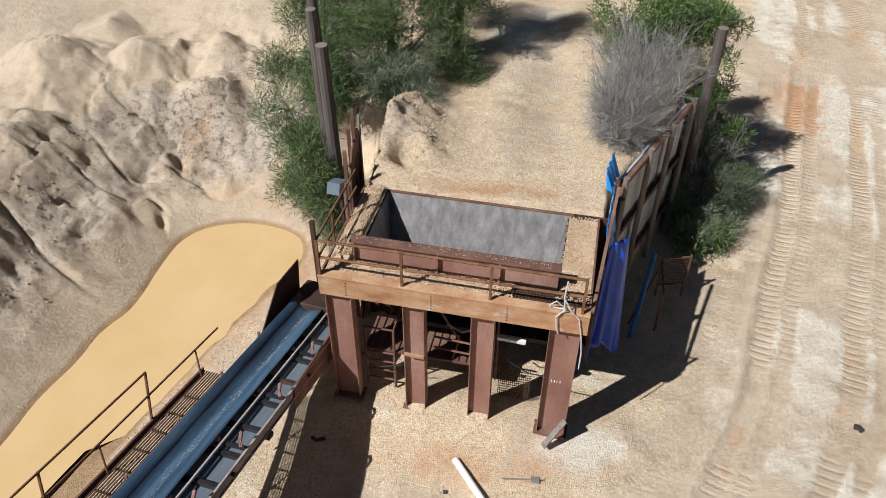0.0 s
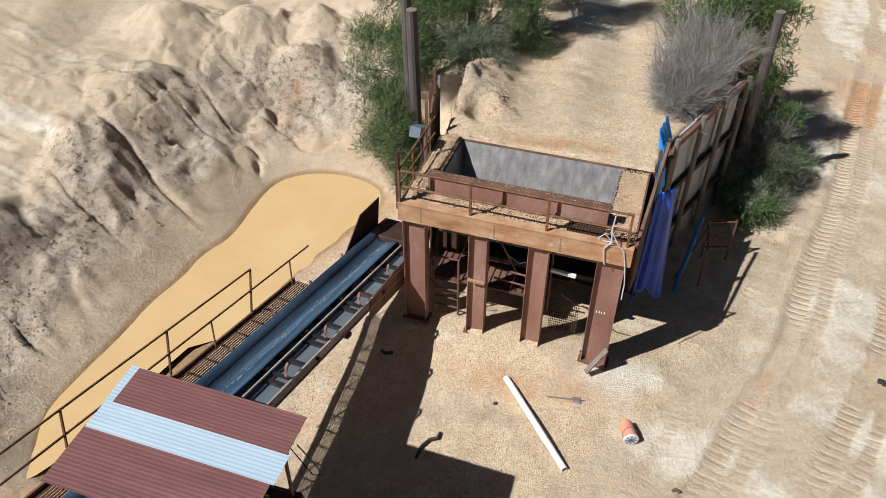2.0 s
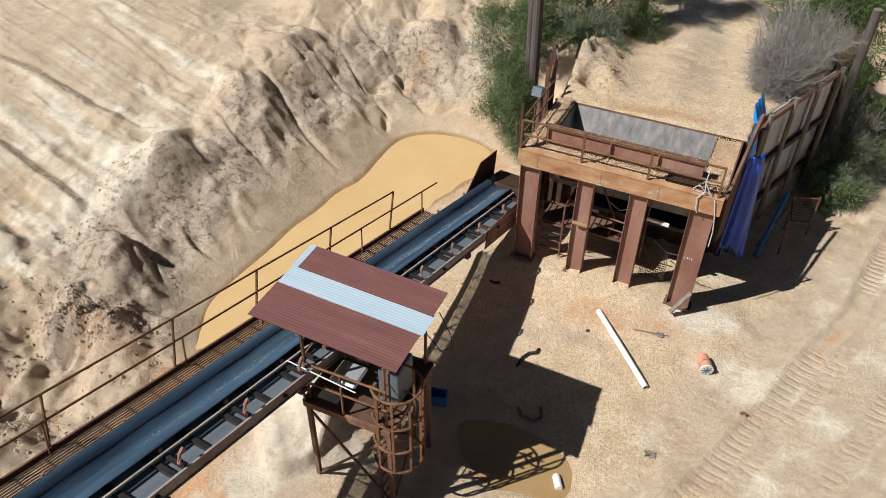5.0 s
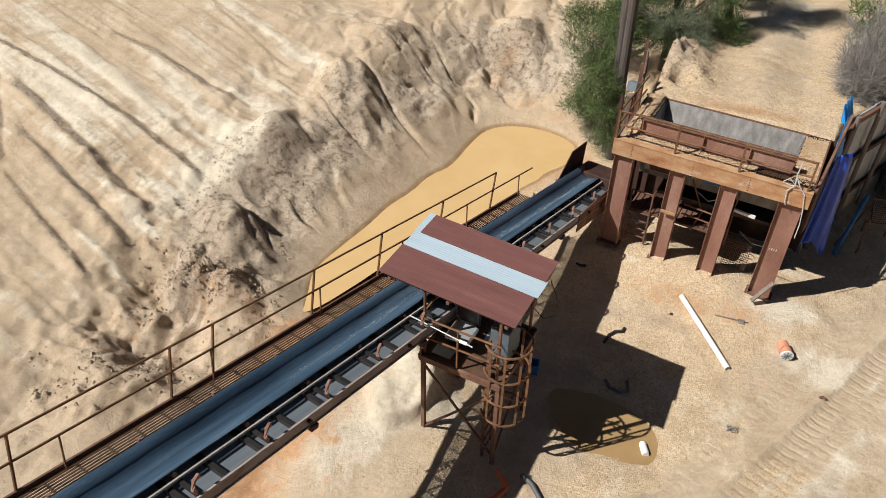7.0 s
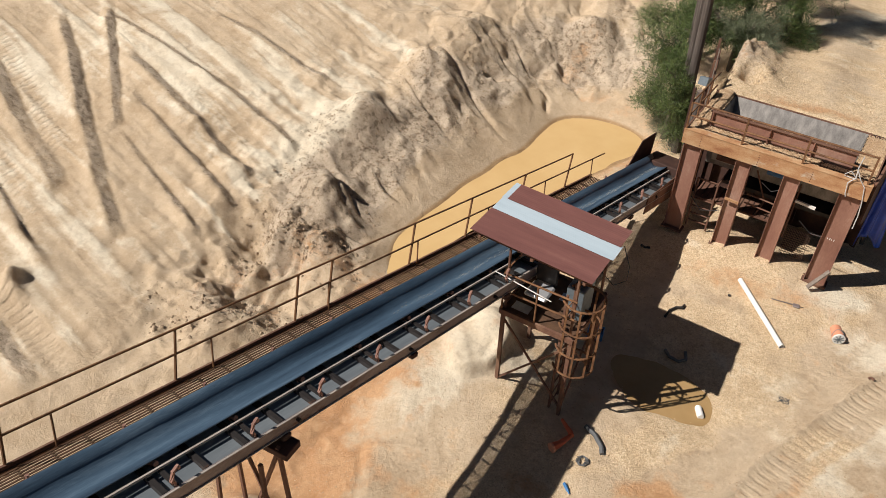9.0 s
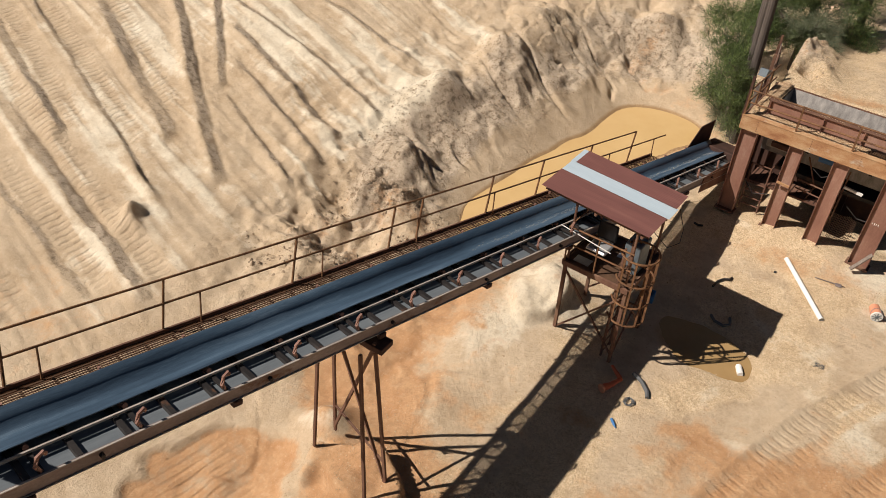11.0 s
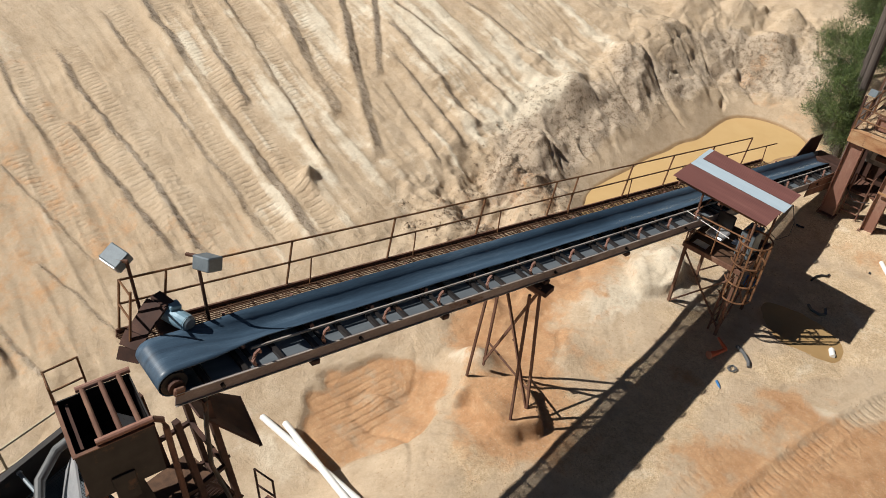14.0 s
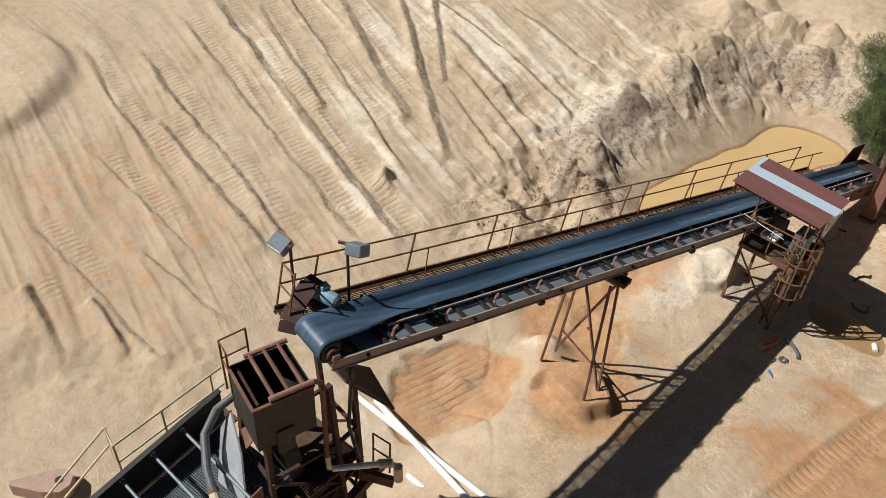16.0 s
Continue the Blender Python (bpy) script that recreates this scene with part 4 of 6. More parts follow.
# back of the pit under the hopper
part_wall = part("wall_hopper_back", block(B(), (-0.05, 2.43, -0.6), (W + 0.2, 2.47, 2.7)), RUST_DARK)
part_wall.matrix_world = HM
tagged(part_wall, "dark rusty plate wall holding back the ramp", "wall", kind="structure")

# ---- tarpaulins on the hopper's side ----


def drape(name, p, q, drop, folds, swing, material, label, amp=0.05, seg=48, rows=24):
    """Hanging cloth between p and q, with vertical folds and thickness."""
    p, q = Vector(p), Vector(q)
    along = q - p
    out = Vector((along.y, -along.x, 0)).normalized()
    b = B()
    flare = 0.45 if drop > 2 else 1.0
    grid = []
    for j in range(rows + 1):
        k = j / rows
        line = []
        for i in range(seg + 1):
            u = i / seg
            wob = amp * (0.3 + k) * math.sin(u * folds * 2 * math.pi + 1.5 * k + 2 * math.sin(3 * u))
            pt = p + along * ((u - 0.5) * (flare + (1 - flare) * k ** 0.7 - swing * k * (1 - k)) + 0.5) + out * (wob + 0.1 * k) - Vector((0, 0, drop * k * (1 - 0.1 * math.sin(u * 5))))
            line.append(b.verts.new(pt))
        grid.append(line)
    for j in range(rows):
        for i in range(seg):
            b.faces.new((grid[j][i], grid[j + 1][i], grid[j + 1][i + 1], grid[j][i + 1]))
    ob = part(name, b, material, smooth=True)
    so = ob.modifiers.new("thick", "SOLIDIFY")
    so.thickness = 0.006
    return tagged(ob, label, "tarpaulin")


drape("tarpaulin", (1.5, 10.75, 2.8), (2.15, 11.15, 2.9), 2.45, 2.6, 0.1, TARP, "dark blue tarpaulin hanging in folds beside the hopper", 0.045)
drape("tarpaulin", (1.58, 10.9, 3.05), (1.72, 11.8, 3.3), 0.8, 4, 0.1, TARPL, "bright blue tarpaulin strip over the hopper rail", 0.03)
drape("tarpaulin", (1.6, 12.2, 3.3), (1.75, 12.75, 3.35), 0.4, 3, 0.1, TARPL, "bright blue tarpaulin scrap tied at the wall", 0.05)


# ---- retaining walls beside the ramp ----
def retaining(a, b, top, base, bays, label):
    a, b = Vector((*a, 0)), Vector((*b, 0))
    n = (b - a).length
    ang = math.degrees(math.atan2(b.y - a.y, b.x - a.x))
    w = thing("retaining_wall", pose(a.x, a.y, base, 0, 0, ang), label, "wall", kind="structure")
    hgt = top - base
    for k in range(bays):
        x = n * k / bays
        for j, (z0, z1) in enumerate(((0.0, 0.3), (0.32, 0.62), (0.64, 0.97))):
            part("panel", block(B(), (x + 0.03, 0.0 + 0.02 * ((k + j) % 2), hgt * z0), (x + n / bays - 0.03, 0.05 + 0.02 * ((k + j) % 2), hgt * z1), 0.008), PANEL, w)
    for z in (0.3, 0.62, 0.95):
        part("waler", bar(B(), (0, -0.06, hgt * z), (n, -0.06, hgt * z + 0.05), 0.08, 0.12), RUST_DARK if z < 0.9 else RUST, w)
    for k in range(bays + 1):
        x = n * k / bays
        part("wall_post", tube(B(), [(x, -0.12, -0.3), (x + 0.02, -0.12, hgt + 0.02)], 0.055, 10), WOOD, w)
    return w


retaining((1.9, 12.6), (3.45, 15.6), 2.95, -0.75, 3, "panelled retaining wall with rusty walers and timber posts")
retaining((1.78, 12.0), (1.9, 12.6), 2.9, -0.6, 1, "short panelled wall behind the tarpaulin")
retaining((3.45, 15.6), (3.9, 19.5), 1.7, -0.9, 3, "overgrown retaining wall along the ramp")
lw = thing("retaining_wall", pose(-2.72, 11.9, 0, 0, 0, 97), "rusty plate retaining wall at the ramp's edge", "wall", kind="structure")
for k in range(3):
    part("panel", plate(B(), [(0.5 * k, 0, -0.5), (0.5 * k + 0.48, 0, -0.5), (0.5 * k + 0.48, 0, 3.35 - 0.12 * k), (0.5 * k, 0, 3.1 + 0.15 * k)], 0.03), RUST, lw)
part("panel", plate(B(), [(1.5, 0, -0.5), (2.6, 0.1, -0.5), (2.6, 0.1, 2.9), (1.5, 0, 3.0)], 0.05), WOOD, lw)
for x in (0.05, 0.75, 1.45):
    part("wall_post", block(B(), (x, 0.03, -0.5), (x + 0.06, 0.09, 3.5)), RUST, lw)


# ---- poles ----
def pole(x, y, h, r, lean, label):
    z = at_ground(x, y) - 0.2
    p = thing("timber_pole", pose(x, y, z), label, "pole")
    part("shaft", tube(B(), [(0, 0, 0), (lean * 0.5, 0.02, h * 0.5), (lean, 0, h)], [r, r * 0.92, r * 0.84], 12), POLEW, p)
    part("cap_end", tube(B(), [(lean, 0, h), (lean, 0, h + 0.01)], r * 0.8, 12), WOOD, p)
    return p


pole(-3.66, 14.2, 5.55, 0.12, -0.12, "tall weathered grey timber pole beside the bushes")
pole(-3.46, 13.9, 5.0, 0.14, -0.1, "thick weathered timber pole lashed beside a taller one")
pole(-3.85, 14.9, 5.9, 0.12, -0.1, "dark timber pole half hidden in the tree")
pole(-3.05, 13.0, 2.7, 0.13, 0.0, "short dark timber post at the wall")
pole(3.95, 16.3, 4.9, 0.13, 0.0, "tall brown timber pole standing in the scrub")

# ---- conveyor ----
ALPHA = math.atan(0.214)
u2 = Vector((0.1803, 0.9836, 0))
CU = Vector((u2.x * math.cos(ALPHA), u2.y * math.cos(ALPHA), -math.sin(ALPHA)))
CV = Vector((-0.9836, 0.1803, 0))
CW = CU.cross(CV)
CM = Matrix(((CU.x, CV.x, CW.x, -6.24), (CU.y, CV.y, CW.y, -8.02), (CU.z, CV.z, CW.z, 5.04), (0, 0, 0, 1)))
HEAD, TAIL = -1.12, 19.9


def on_conveyor(s, v, w):
    return CM @ Vector((s, v, w))


def conveyor():
    c = thing("belt_conveyor", CM, "long inclined conveyor with dark blue-black rubber belt and rusty frame", "conveyor")
    # carrying belt: troughed, curling round the head pulley
    b = B()
    prof = [(0.03, 0.28, 0.02), (0.12, 0.36, -0.03), (0.26, 0.46, -0.06), (0.4, 0.56, -0.08), (0.54, 0.64, -0.07), (0.66, 0.74, 0.02), (0.77, 0.82, 0.15)]
    rows = []
    for s in np.arange(HEAD, TAIL - 0.3, 0.3):
        flat = float(step(0.2, 1.6, np.array(s - HEAD)))
        rows.append([b.verts.new((s, a + flat * (v - a), 0.12 + (w - 0.12) * flat + 0.004 * math.sin(s * 5.5))) for a, v, w in prof])
    prof = [(a, w) for a, v, w in prof]
    r, hz = 0.2, -0.08
    for k in range(1, 13):
        a = math.pi * k / 12
        rows.insert(0, [b.verts.new((HEAD - r * math.sin(a), v, hz + r * math.cos(a))) for v, w in prof])
    for s in (HEAD + 0.3, HEAD + 0.6):
        rows.insert(0, [b.verts.new((s, v, hz - r)) for v, w in prof])
    for p, q in zip(rows, rows[1:]):
        for i in range(len(prof) - 1):
            b.faces.new((p[i], p[i + 1], q[i + 1], q[i]))
    belt = part("belt", b, BELT, c, "dark blue-black rubber belt", smooth=True)
    so = belt.modifiers.new("thick", "SOLIDIFY")
    so.thickness = 0.014
    # dust and fines lying along the belt
    rs = np.random.RandomState(5)
    sp = 9.0 + 10.3 * rs.rand(2600) ** 0.8
    specks = np.stack([sp, 0.5 + (0.02 + 0.03 * rs.rand(2600)) * rs.randn(2600), np.full(2600, -0.056), 0.003 + 0.007 * rs.rand(2600)], 1)
    pebbles("belt_dust", specks, DUST, c, "pale dust streak on the belt")
    # return strip, its pale blue-grey stands for reflected sky
    part("return_belt", block(B(), (HEAD + 0.5, -0.115, -0.172), (TAIL - 0.5, 0.78, -0.16)), BELTR, c, "return belt with sky sheen put into its blue-grey colour")
    # stringers
    for v, mt in ((-0.13, RUST_DARK), (0.9, RUST)):
        out = -1 if v < 0 else 1
        st = part("stringer", block(B(), (HEAD - 0.05, v - 0.008, -0.32), (TAIL, v + 0.008, -0.1), 0.003), STEELD if v < 0 else mt, c)
        # flanges paler than the web: the sunlit edge is put into their colour
        for w in (-0.32, -0.108):
            part("flange", block(B(), (HEAD - 0.05, v - 0.01, w), (TAIL, v + out * 0.035, w + 0.014), 0.003), STRINGER, st, "flange coloured paler to stand for a sunlit edge")
    for k in range(9):
        s = HEAD + 0.6 + 2.3 * k
        part("splice_bolt", tube(B(), [(s, -0.2, -0.2), (s, -0.14, -0.2)], 0.03, 8), BLACK, c)
    # idler sets
    for k in range(17):
        s = 1.14 * k
        f = part("idler_frame", bar(B(), (s, -0.12, -0.09), (s, 0.9, -0.09), 0.06, 0.03), BLACK, c)
        part("idler_roller", tube(B(), [(s, 0.34, -0.105), (s, 0.63, -0.105)], 0.04, 10), IDLER, f)
        for v0, v1 in ((0.44, 0.27), (0.66, 0.86)):
            part("idler_roller", tube(B(), [(s, v0, -0.11), (s, v1, -0.05 if v1 < 0.5 else 0.06)], 0.035, 10), IDLER, f)
        part("idler_bracket", tube(B(), [(s, -0.1, -0.1), (s - 0.05, -0.1, 0.0), (s - 0.02, -0.08, 0.1), (s + 0.06, -0.05, 0.12), (s + 0.09, -0.03, 0.06)], 0.028, 6), IDLER, f, "rust-pink curved bracket")
        part("idler_bracket", tube(B(), [(s, 0.88, -0.1), (s, 0.9, 0.12)], 0.025, 6), IDLER, f)
    for k in range(36):
        s = HEAD + 0.4 + 0.57 * k
        part("cross_member", bar(B(), (s, -0.12, -0.125), (s, 0.86, -0.125), 0.07, 0.06), BLACK, c)
    part("deck_rail", bar(B(), (HEAD + 1.2, 0.2, -0.05), (TAIL - 0.2, 0.2, -0.05), 0.025, 0.035), STRINGER, c)
    for k in range(7):
        s = 0.9 + 2.6 * k
        part("return_bracket", block(B(), (s, -0.2, -0.4), (s + 0.14, -0.06, -0.31), 0.01), RUST_DARK, c)
    # head pulley, snub, bearing
    part("head_pulley", tube(B(), [(HEAD, 0.02, hz), (HEAD, 0.78, hz)], 0.185, 20), BLACK, c)
    part("pulley_hub", tube(B(), [(HEAD, -0.06, hz), (HEAD, 0.05, hz)], 0.11, 14), RUST_DARK, c)
    part("bearing_block", block(B(), (HEAD - 0.07, -0.16, hz - 0.075), (HEAD + 0.08, -0.09, hz + 0.055), 0.02), RUST, c)
    part("tail_pulley", tube(B(), [(TAIL - 0.2, 0.1, -0.12), (TAIL - 0.2, 0.78, -0.12)], 0.14, 16), BLACK, c)
    # drive: motor and guard on the walkway side
    mo = part("drive_motor", tube(B(), [(HEAD + 0.53, 0.78, 0.2), (HEAD + 0.48, 0.9, 0.2), (HEAD + 0.36, 1.2, 0.2)], [0.12, 0.13, 0.13], 16), BLUEM, c, "pale blue electric motor")
    part("fan_cover", tube(B(), [(HEAD + 0.54, 0.74, 0.2), (HEAD + 0.525, 0.79, 0.2)], [0.09, 0.125], 16), GREYP, mo)
    part("terminal_box", block(B(), (HEAD + 0.36, 0.98, 0.31), (HEAD + 0.52, 1.14, 0.39), 0.01), BLUEM, mo)
    part("motor_base", block(B(), (HEAD + 0.2, 0.85, -0.02), (HEAD + 0.7, 1.22, 0.06), 0.01), RUST, c)
    gb = B()
    pts = [(HEAD + 0.42, 1.24, 0.38), (HEAD + 0.26, 1.2, 0.35), (HEAD + 0.1, 1.12, 0.22), (HEAD - 0.1, 1.0, 0.08), (HEAD - 0.22, 0.92, -0.08), (HEAD - 0.28, 0.86, -0.24)]
    for (a, w0), (d, w1) in zip(zip(pts, range(5)), zip(pts[1:], range(5))):
        bar(gb, a, d, 0.3 + 0.03 * (w0 % 2), 0.05)
    part("belt_guard", gb, RUST_DARK, c, "rusty expanded-metal drive guard")
    # walkway with grating and handrail on the far side
    for v in (0.95, 1.34):
        part("walkway_angle", block(B(), (HEAD - 0.25, v, -0.2), (TAIL - 2.6, v + 0.03, -0.06)), RUST, c)
    g = B()
    for k in range(46):
        s = HEAD - 0.2 + 0.4 * k
        bar(g, (s, 0.97, -0.14), (s, 1.34, -0.14), 0.02, 0.03)
    for k in range(9):
        v = 0.985 + 0.043 * k
        bar(g, (HEAD - 0.25, v, -0.12), (TAIL - 2.6, v, -0.12), 0.022, 0.012)
    tagged(part("grating", g, MESH, c, "rusty walkway grating"), kind="stuff")
    posts = [HEAD - 0.2, HEAD + 0.45, 1.35, 3.4, 5.6, 7.7, 8.4, 10.4, 12.1, 14.0, 16.0]
    for k, s in enumerate(posts):
        post = part("rail_post", tube(B(), [(s, 1.37, -0.25), (s, 1.37, 0.77)], 0.02, 6), RAIL, c)
    railing(c, [[(HEAD - 0.2, 1.37, 0.76), (16.0, 1.37, 0.76)], [(HEAD - 0.2, 1.37, 0.36), (17.8, 1.37, 0.36)], [(HEAD - 0.2, 0.98, 0.76), (HEAD - 0.2, 1.37, 0.76)], [(HEAD - 0.2, 0.98, 0.36), (HEAD - 0.2, 1.37, 0.36)]], 0.017)
    part("rail_post", tube(B(), [(HEAD - 0.2, 0.98, -0.2), (HEAD - 0.2, 0.98, 0.82)], 0.02, 6), RAIL, c)
    for k in range(8):
        s = 1.75 + 2.2 * k
        part("stub_post", tube(B(), [(s, 1.3, -0.1), (s, 1.36, 0.36)], 0.014, 6), RAIL, c)
    # added plate that stops sunlight leaking down between belt and walkway
    part("toe_board", block(B(), (HEAD + 0.3, 0.79, -0.09), (TAIL - 0.4, 0.948, -0.075)), RUST_DARK, c)
    # tail skirt: dark upright plates at the loading point
    part("skirt_plate", plate(B(), [(18.4, 0.98, -0.15), (19.9, 0.98, -0.15), (19.9, 1.0, 0.62), (19.1, 1.0, 0.55)], 0.02), RUST_DARK, c, "dark rusty skirt plate")
    part("skirt_plate", plate(B(), [(17.4, -0.14, -0.55), (19.6, -0.14, -0.55), (19.6, -0.14, 0.1), (17.4, -0.14, -0.1)], 0.02), RUST, c)
    part("tail_frame", block(B(), (19.4, -0.1, -0.5), (20.2, 0.95, 0.05), 0.02), RUST_DARK, c)
    return c


conveyor()


def light_box(s, v, w, h, turn, label):
    m = Matrix.Translation(on_conveyor(s, v, w))
    t = thing("flood_light", m, label, "flood light")
    part("pole", tube(B(), [(0, 0, 0), (0, 0, h)], 0.026, 8), RUST_DARK, t)
    hd = part("lamp_head", block(B(), (-0.16, -0.13, -0.1), (0.16, 0.13, 0.1), 0.015), GREYP, t, "grey box lamp head")
    hd.matrix_basis = pose(-0.2 * math.cos(radians(turn)), -0.2 * math.sin(radians(turn)), h - 0.04, 25, 12, turn)
    part("lens", block(B(), (-0.13, -0.145, -0.08), (0.13, -0.132, 0.08)), STEEL, hd)
    part("arm", bar(B(), (0.03, 0, h), (-0.12, -0.08, h), 0.04, 0.04), RUST, t)
    return t


light_box(-0.95, 1.38, -0.2, 1.27, 10, "grey flood light on a rusty pole at the conveyor head")
light_box(-0.15, 1.0, -0.1, 1.3, 190, "small grey flood light on a rusty pole beside the belt")


# ---- trestle under the conveyor ----
def trestle():
    t = thing("trestle", pose(-5.6, -2.15, 0), "slender rusty steel trestle under the conveyor", "trestle")
    tops = [(-0.42, 0.0, 3.25), (0.58, -0.2, 3.35)]
    feet = [(-0.72, 0.15, -0.1), (0.82, -0.3, -0.15)]
    for dx, dy in ((0, 0), (-0.08, -0.32)):
        for (a, f) in zip(tops, feet):
            part("leg", bar(B(), (a[0] + dx * 0.3, a[1] + dy, a[2]), (f[0] + dx, f[1] + dy * 1.6, f[2]), 0.05, 0.05), RUST, t)
    m = lambda k, h: tuple(feet[k][i] + (tops[k][i] - feet[k][i]) * h for i in range(3))
    part("brace", bar(B(), m(0, 0.05), m(1, 0.98), 0.05, 0.05), RUST, t)
    part("brace", bar(B(), m(1, 0.02), m(0, 0.97), 0.05, 0.05), RUST, t)
    part("brace", bar(B(), m(0, 0.93), m(1, 0.95), 0.05, 0.06), RUST, t)
    part("brace", bar(B(), m(0, 0.25), m(1, 0.2), 0.035, 0.035), RUST, t)
    part("gusset", plate(B(), [(-0.02, 0.06, 1.3), (0.1, 0.06, 1.25), (0.08, 0.06, 1.42)], 0.01), RUST, t)
    part("head_beam", block(B(), (-0.55, -0.25, 3.2), (0.75, 0.05, 3.32), 0.01), RUST_DARK, t)


trestle()


# ---- shelter and access tower ----
def shelter():
    t = thing("control_shelter", pose(-4.97, 3.05, 0, 0, 0, -4.0), "open steel shelter with a striped corrugated roof on a tower", "shelter")
    L, D = 2.38, 1.72
    zl, zr = 3.34, 3.2

    def roof(y0, y1, material, lift=0.0, x0=0.0, x1=L, label=""):
        b = B()
        n = int((y1 - y0) / 0.0127)
        lo = []
        for k in range(n + 1):
            y = y0 + (y1 - y0) * k / n
            w = 0.0013 * math.cos(k * math.pi / 2) + lift
            lo.append([b.verts.new((x, y, zl + (zr - zl) * x / L + w)) for x in (x0, (x0 + x1) / 2, x1)])
        for p, q in zip(lo, lo[1:]):
            for i in range(2):
                b.faces.new((p[i], p[i + 1], q[i + 1], q[i]))
        ob = part("roof_sheet", b, material, t, label)
        so = ob.modifiers.new("thick", "SOLIDIFY")
        so.thickness = 0.004
    roof(0.0, 0.8, RED_ROOF, 0.0, -0.02, L - 0.02, "red-brown corrugated sheet")
    roof(0.76, 1.2, PALE_ROOF, 0.016, 0.0, L + 0.03, "pale blue corrugated sheet")
    roof(1.16, D, RED_ROOF, 0.032, 0.1, L, "red-brown corrugated sheet")
    roof(1.17, D + 0.02, PALE_ROOF, 0.008, -0.02, 0.3, "pale blue corrugated sheet")
    for y in (0.1, 0.85, 1.6):
        part("purlin", bar(B(), (0.05, y, 3.26), (L - 0.05, y, 3.13), 0.05, 0.06), RUST, t)
    for x in (0.15, 1.2, 2.2):
        part("rafter", bar(B(), (x, 0.05, 3.2 - 0.05 * x), (x, D - 0.05, 3.2 - 0.05 * x), 0.05, 0.06), RUST, t)
    for x, y in ((0.75, 0.15), (2.1, 0.12), (0.8, 1.5), (2.1, 1.5)):
        part("roof_post", tube(B(), [(x, y, 1.7), (x, y, 3.15)], 0.028, 6), RUST, t)
    # platform
    part("platform", block(B(), (0.7, 0.05, 1.66), (2.2, 1.55, 1.72)), MESH, t, "steel platform floor")
    for a, b in (((0.7, 0.05), (2.2, 0.05)), ((2.2, 0.05), (2.2, 1.55)), ((0.7, 1.55), (2.2, 1.55)), ((0.7, 0.05), (0.7, 1.55))):
        part("edge_angle", bar(B(), (*a, 1.69), (*b, 1.69), 0.05, 0.12), RUST, t)
    for x, y in ((0.75, 0.1), (2.15, 0.1), (0.75, 1.5), (2.15, 1.5)):
        part("tower_leg", bar(B(), (x, y, -0.55), (x, y, 1.7), 0.07, 0.07), RUST, t)
    for a, b in (((2.15, 0.1, -0.3), (2.15, 1.5, 1.5)), ((2.15, 1.5, -0.3), (2.15, 0.1, 1.5)), ((0.75, 0.1, -0.2), (2.15, 0.1, 1.5)), ((2.15, 0.1, -0.2), (0.75, 0.1, 1.5)), ((0.75, 1.5, 0.0), (2.15, 1.5, 1.5))):
        part("brace", bar(B(), a, b, 0.035, 0.035), RUST, t)
    railing(t, [[(0.72, 0.06, 2.62), (2.15, 0.06, 2.62)], [(0.72, 0.06, 2.2), (2.15, 0.06, 2.2)], [(0.72, 1.54, 2.62), (2.15, 1.54, 2.62)], [(0.72, 0.06, 2.62), (0.72, 1.0, 2.62)]], 0.02)
    for x in (0.72, 1.4):
        part("rail_post", tube(B(), [(x, 0.06, 1.7), (x, 0.06, 2.62)], 0.02, 6), RAIL, t)
    part("white_rail", bar(B(), (0.55, 0.0, 2.62), (1.7, -0.02, 2.48), 0.014, 0.014), PVC, t, "white-painted rail")
    # control desk and seat
    part("control_box", block(B(), (1.75, 0.55, 1.72), (2.1, 1.05, 2.45), 0.02), GREYP, t, "grey control box")
    part("seat_pan", block(B(), (1.0, 0.35, 2.0), (1.45, 0.8, 2.08), 0.03), STEEL, t, "pale worn seat")
    part("seat_back", block(B(), (1.0, 0.82, 2.05), (1.45, 0.88, 2.5), 0.03), BLACK, t)
    part("seat_post", tube(B(), [(1.22, 0.58, 1.72), (1.22, 0.58, 2.0)], 0.04, 8), BLACK, t)
    for (x, y) in ((0.85, 0.2), (1.5, 0.9), (0.9, 1.1)):
        part("floor_plate", block(B(), (x, y, 1.722), (x + 0.35, y + 0.22, 1.735)), STEEL, t)
    # caged ladder
    cx, cy, r = 2.12, 0.36, 0.38
    for y in (cy - 0.2, cy + 0.2):
        part("ladder_rail", bar(B(), (1.92, y, -0.5), (1.92, y, 2.6), 0.04, 0.06), RUST, t)
    for k in range(10):
        part("rung", tube(B(), [(1.92, cy - 0.2, -0.3 + 0.28 * k), (1.92, cy + 0.2, -0.3 + 0.28 * k)], 0.014, 6), RUST, t)
    ang = [radians(-150 + 300 * k / 20) for k in range(21)]
    for z in (0.85, 1.35, 1.9, 2.5):
        part("cage_hoop", tube(B(), [(cx + 0.05 + r * math.cos(a), cy + r * math.sin(a), z) for a in ang], 0.022, 6), RAIL, t)
    for a in (-115, -75, -35, 0, 35, 75, 115):
        x, y = cx + 0.05 + r * math.cos(radians(a)), cy + r * math.sin(radians(a))
        part("cage_bar", bar(B(), (x, y, 0.83), (x, y, 2.52), 0.04, 0.014), RAIL, t)
    # loose cable from the roof corner
    pts = [(L, 1.4, 3.1), (L + 0.15, 1.5, 2.6), (L + 0.1, 1.7, 2.1), (2.2, 1.9, 1.7), (1.7, 2.2, 1.75), (1.2, 2.6, 2.0)]
    part("cable", tube(B(), pts, 0.009, 5), BLACK, t)


shelter()


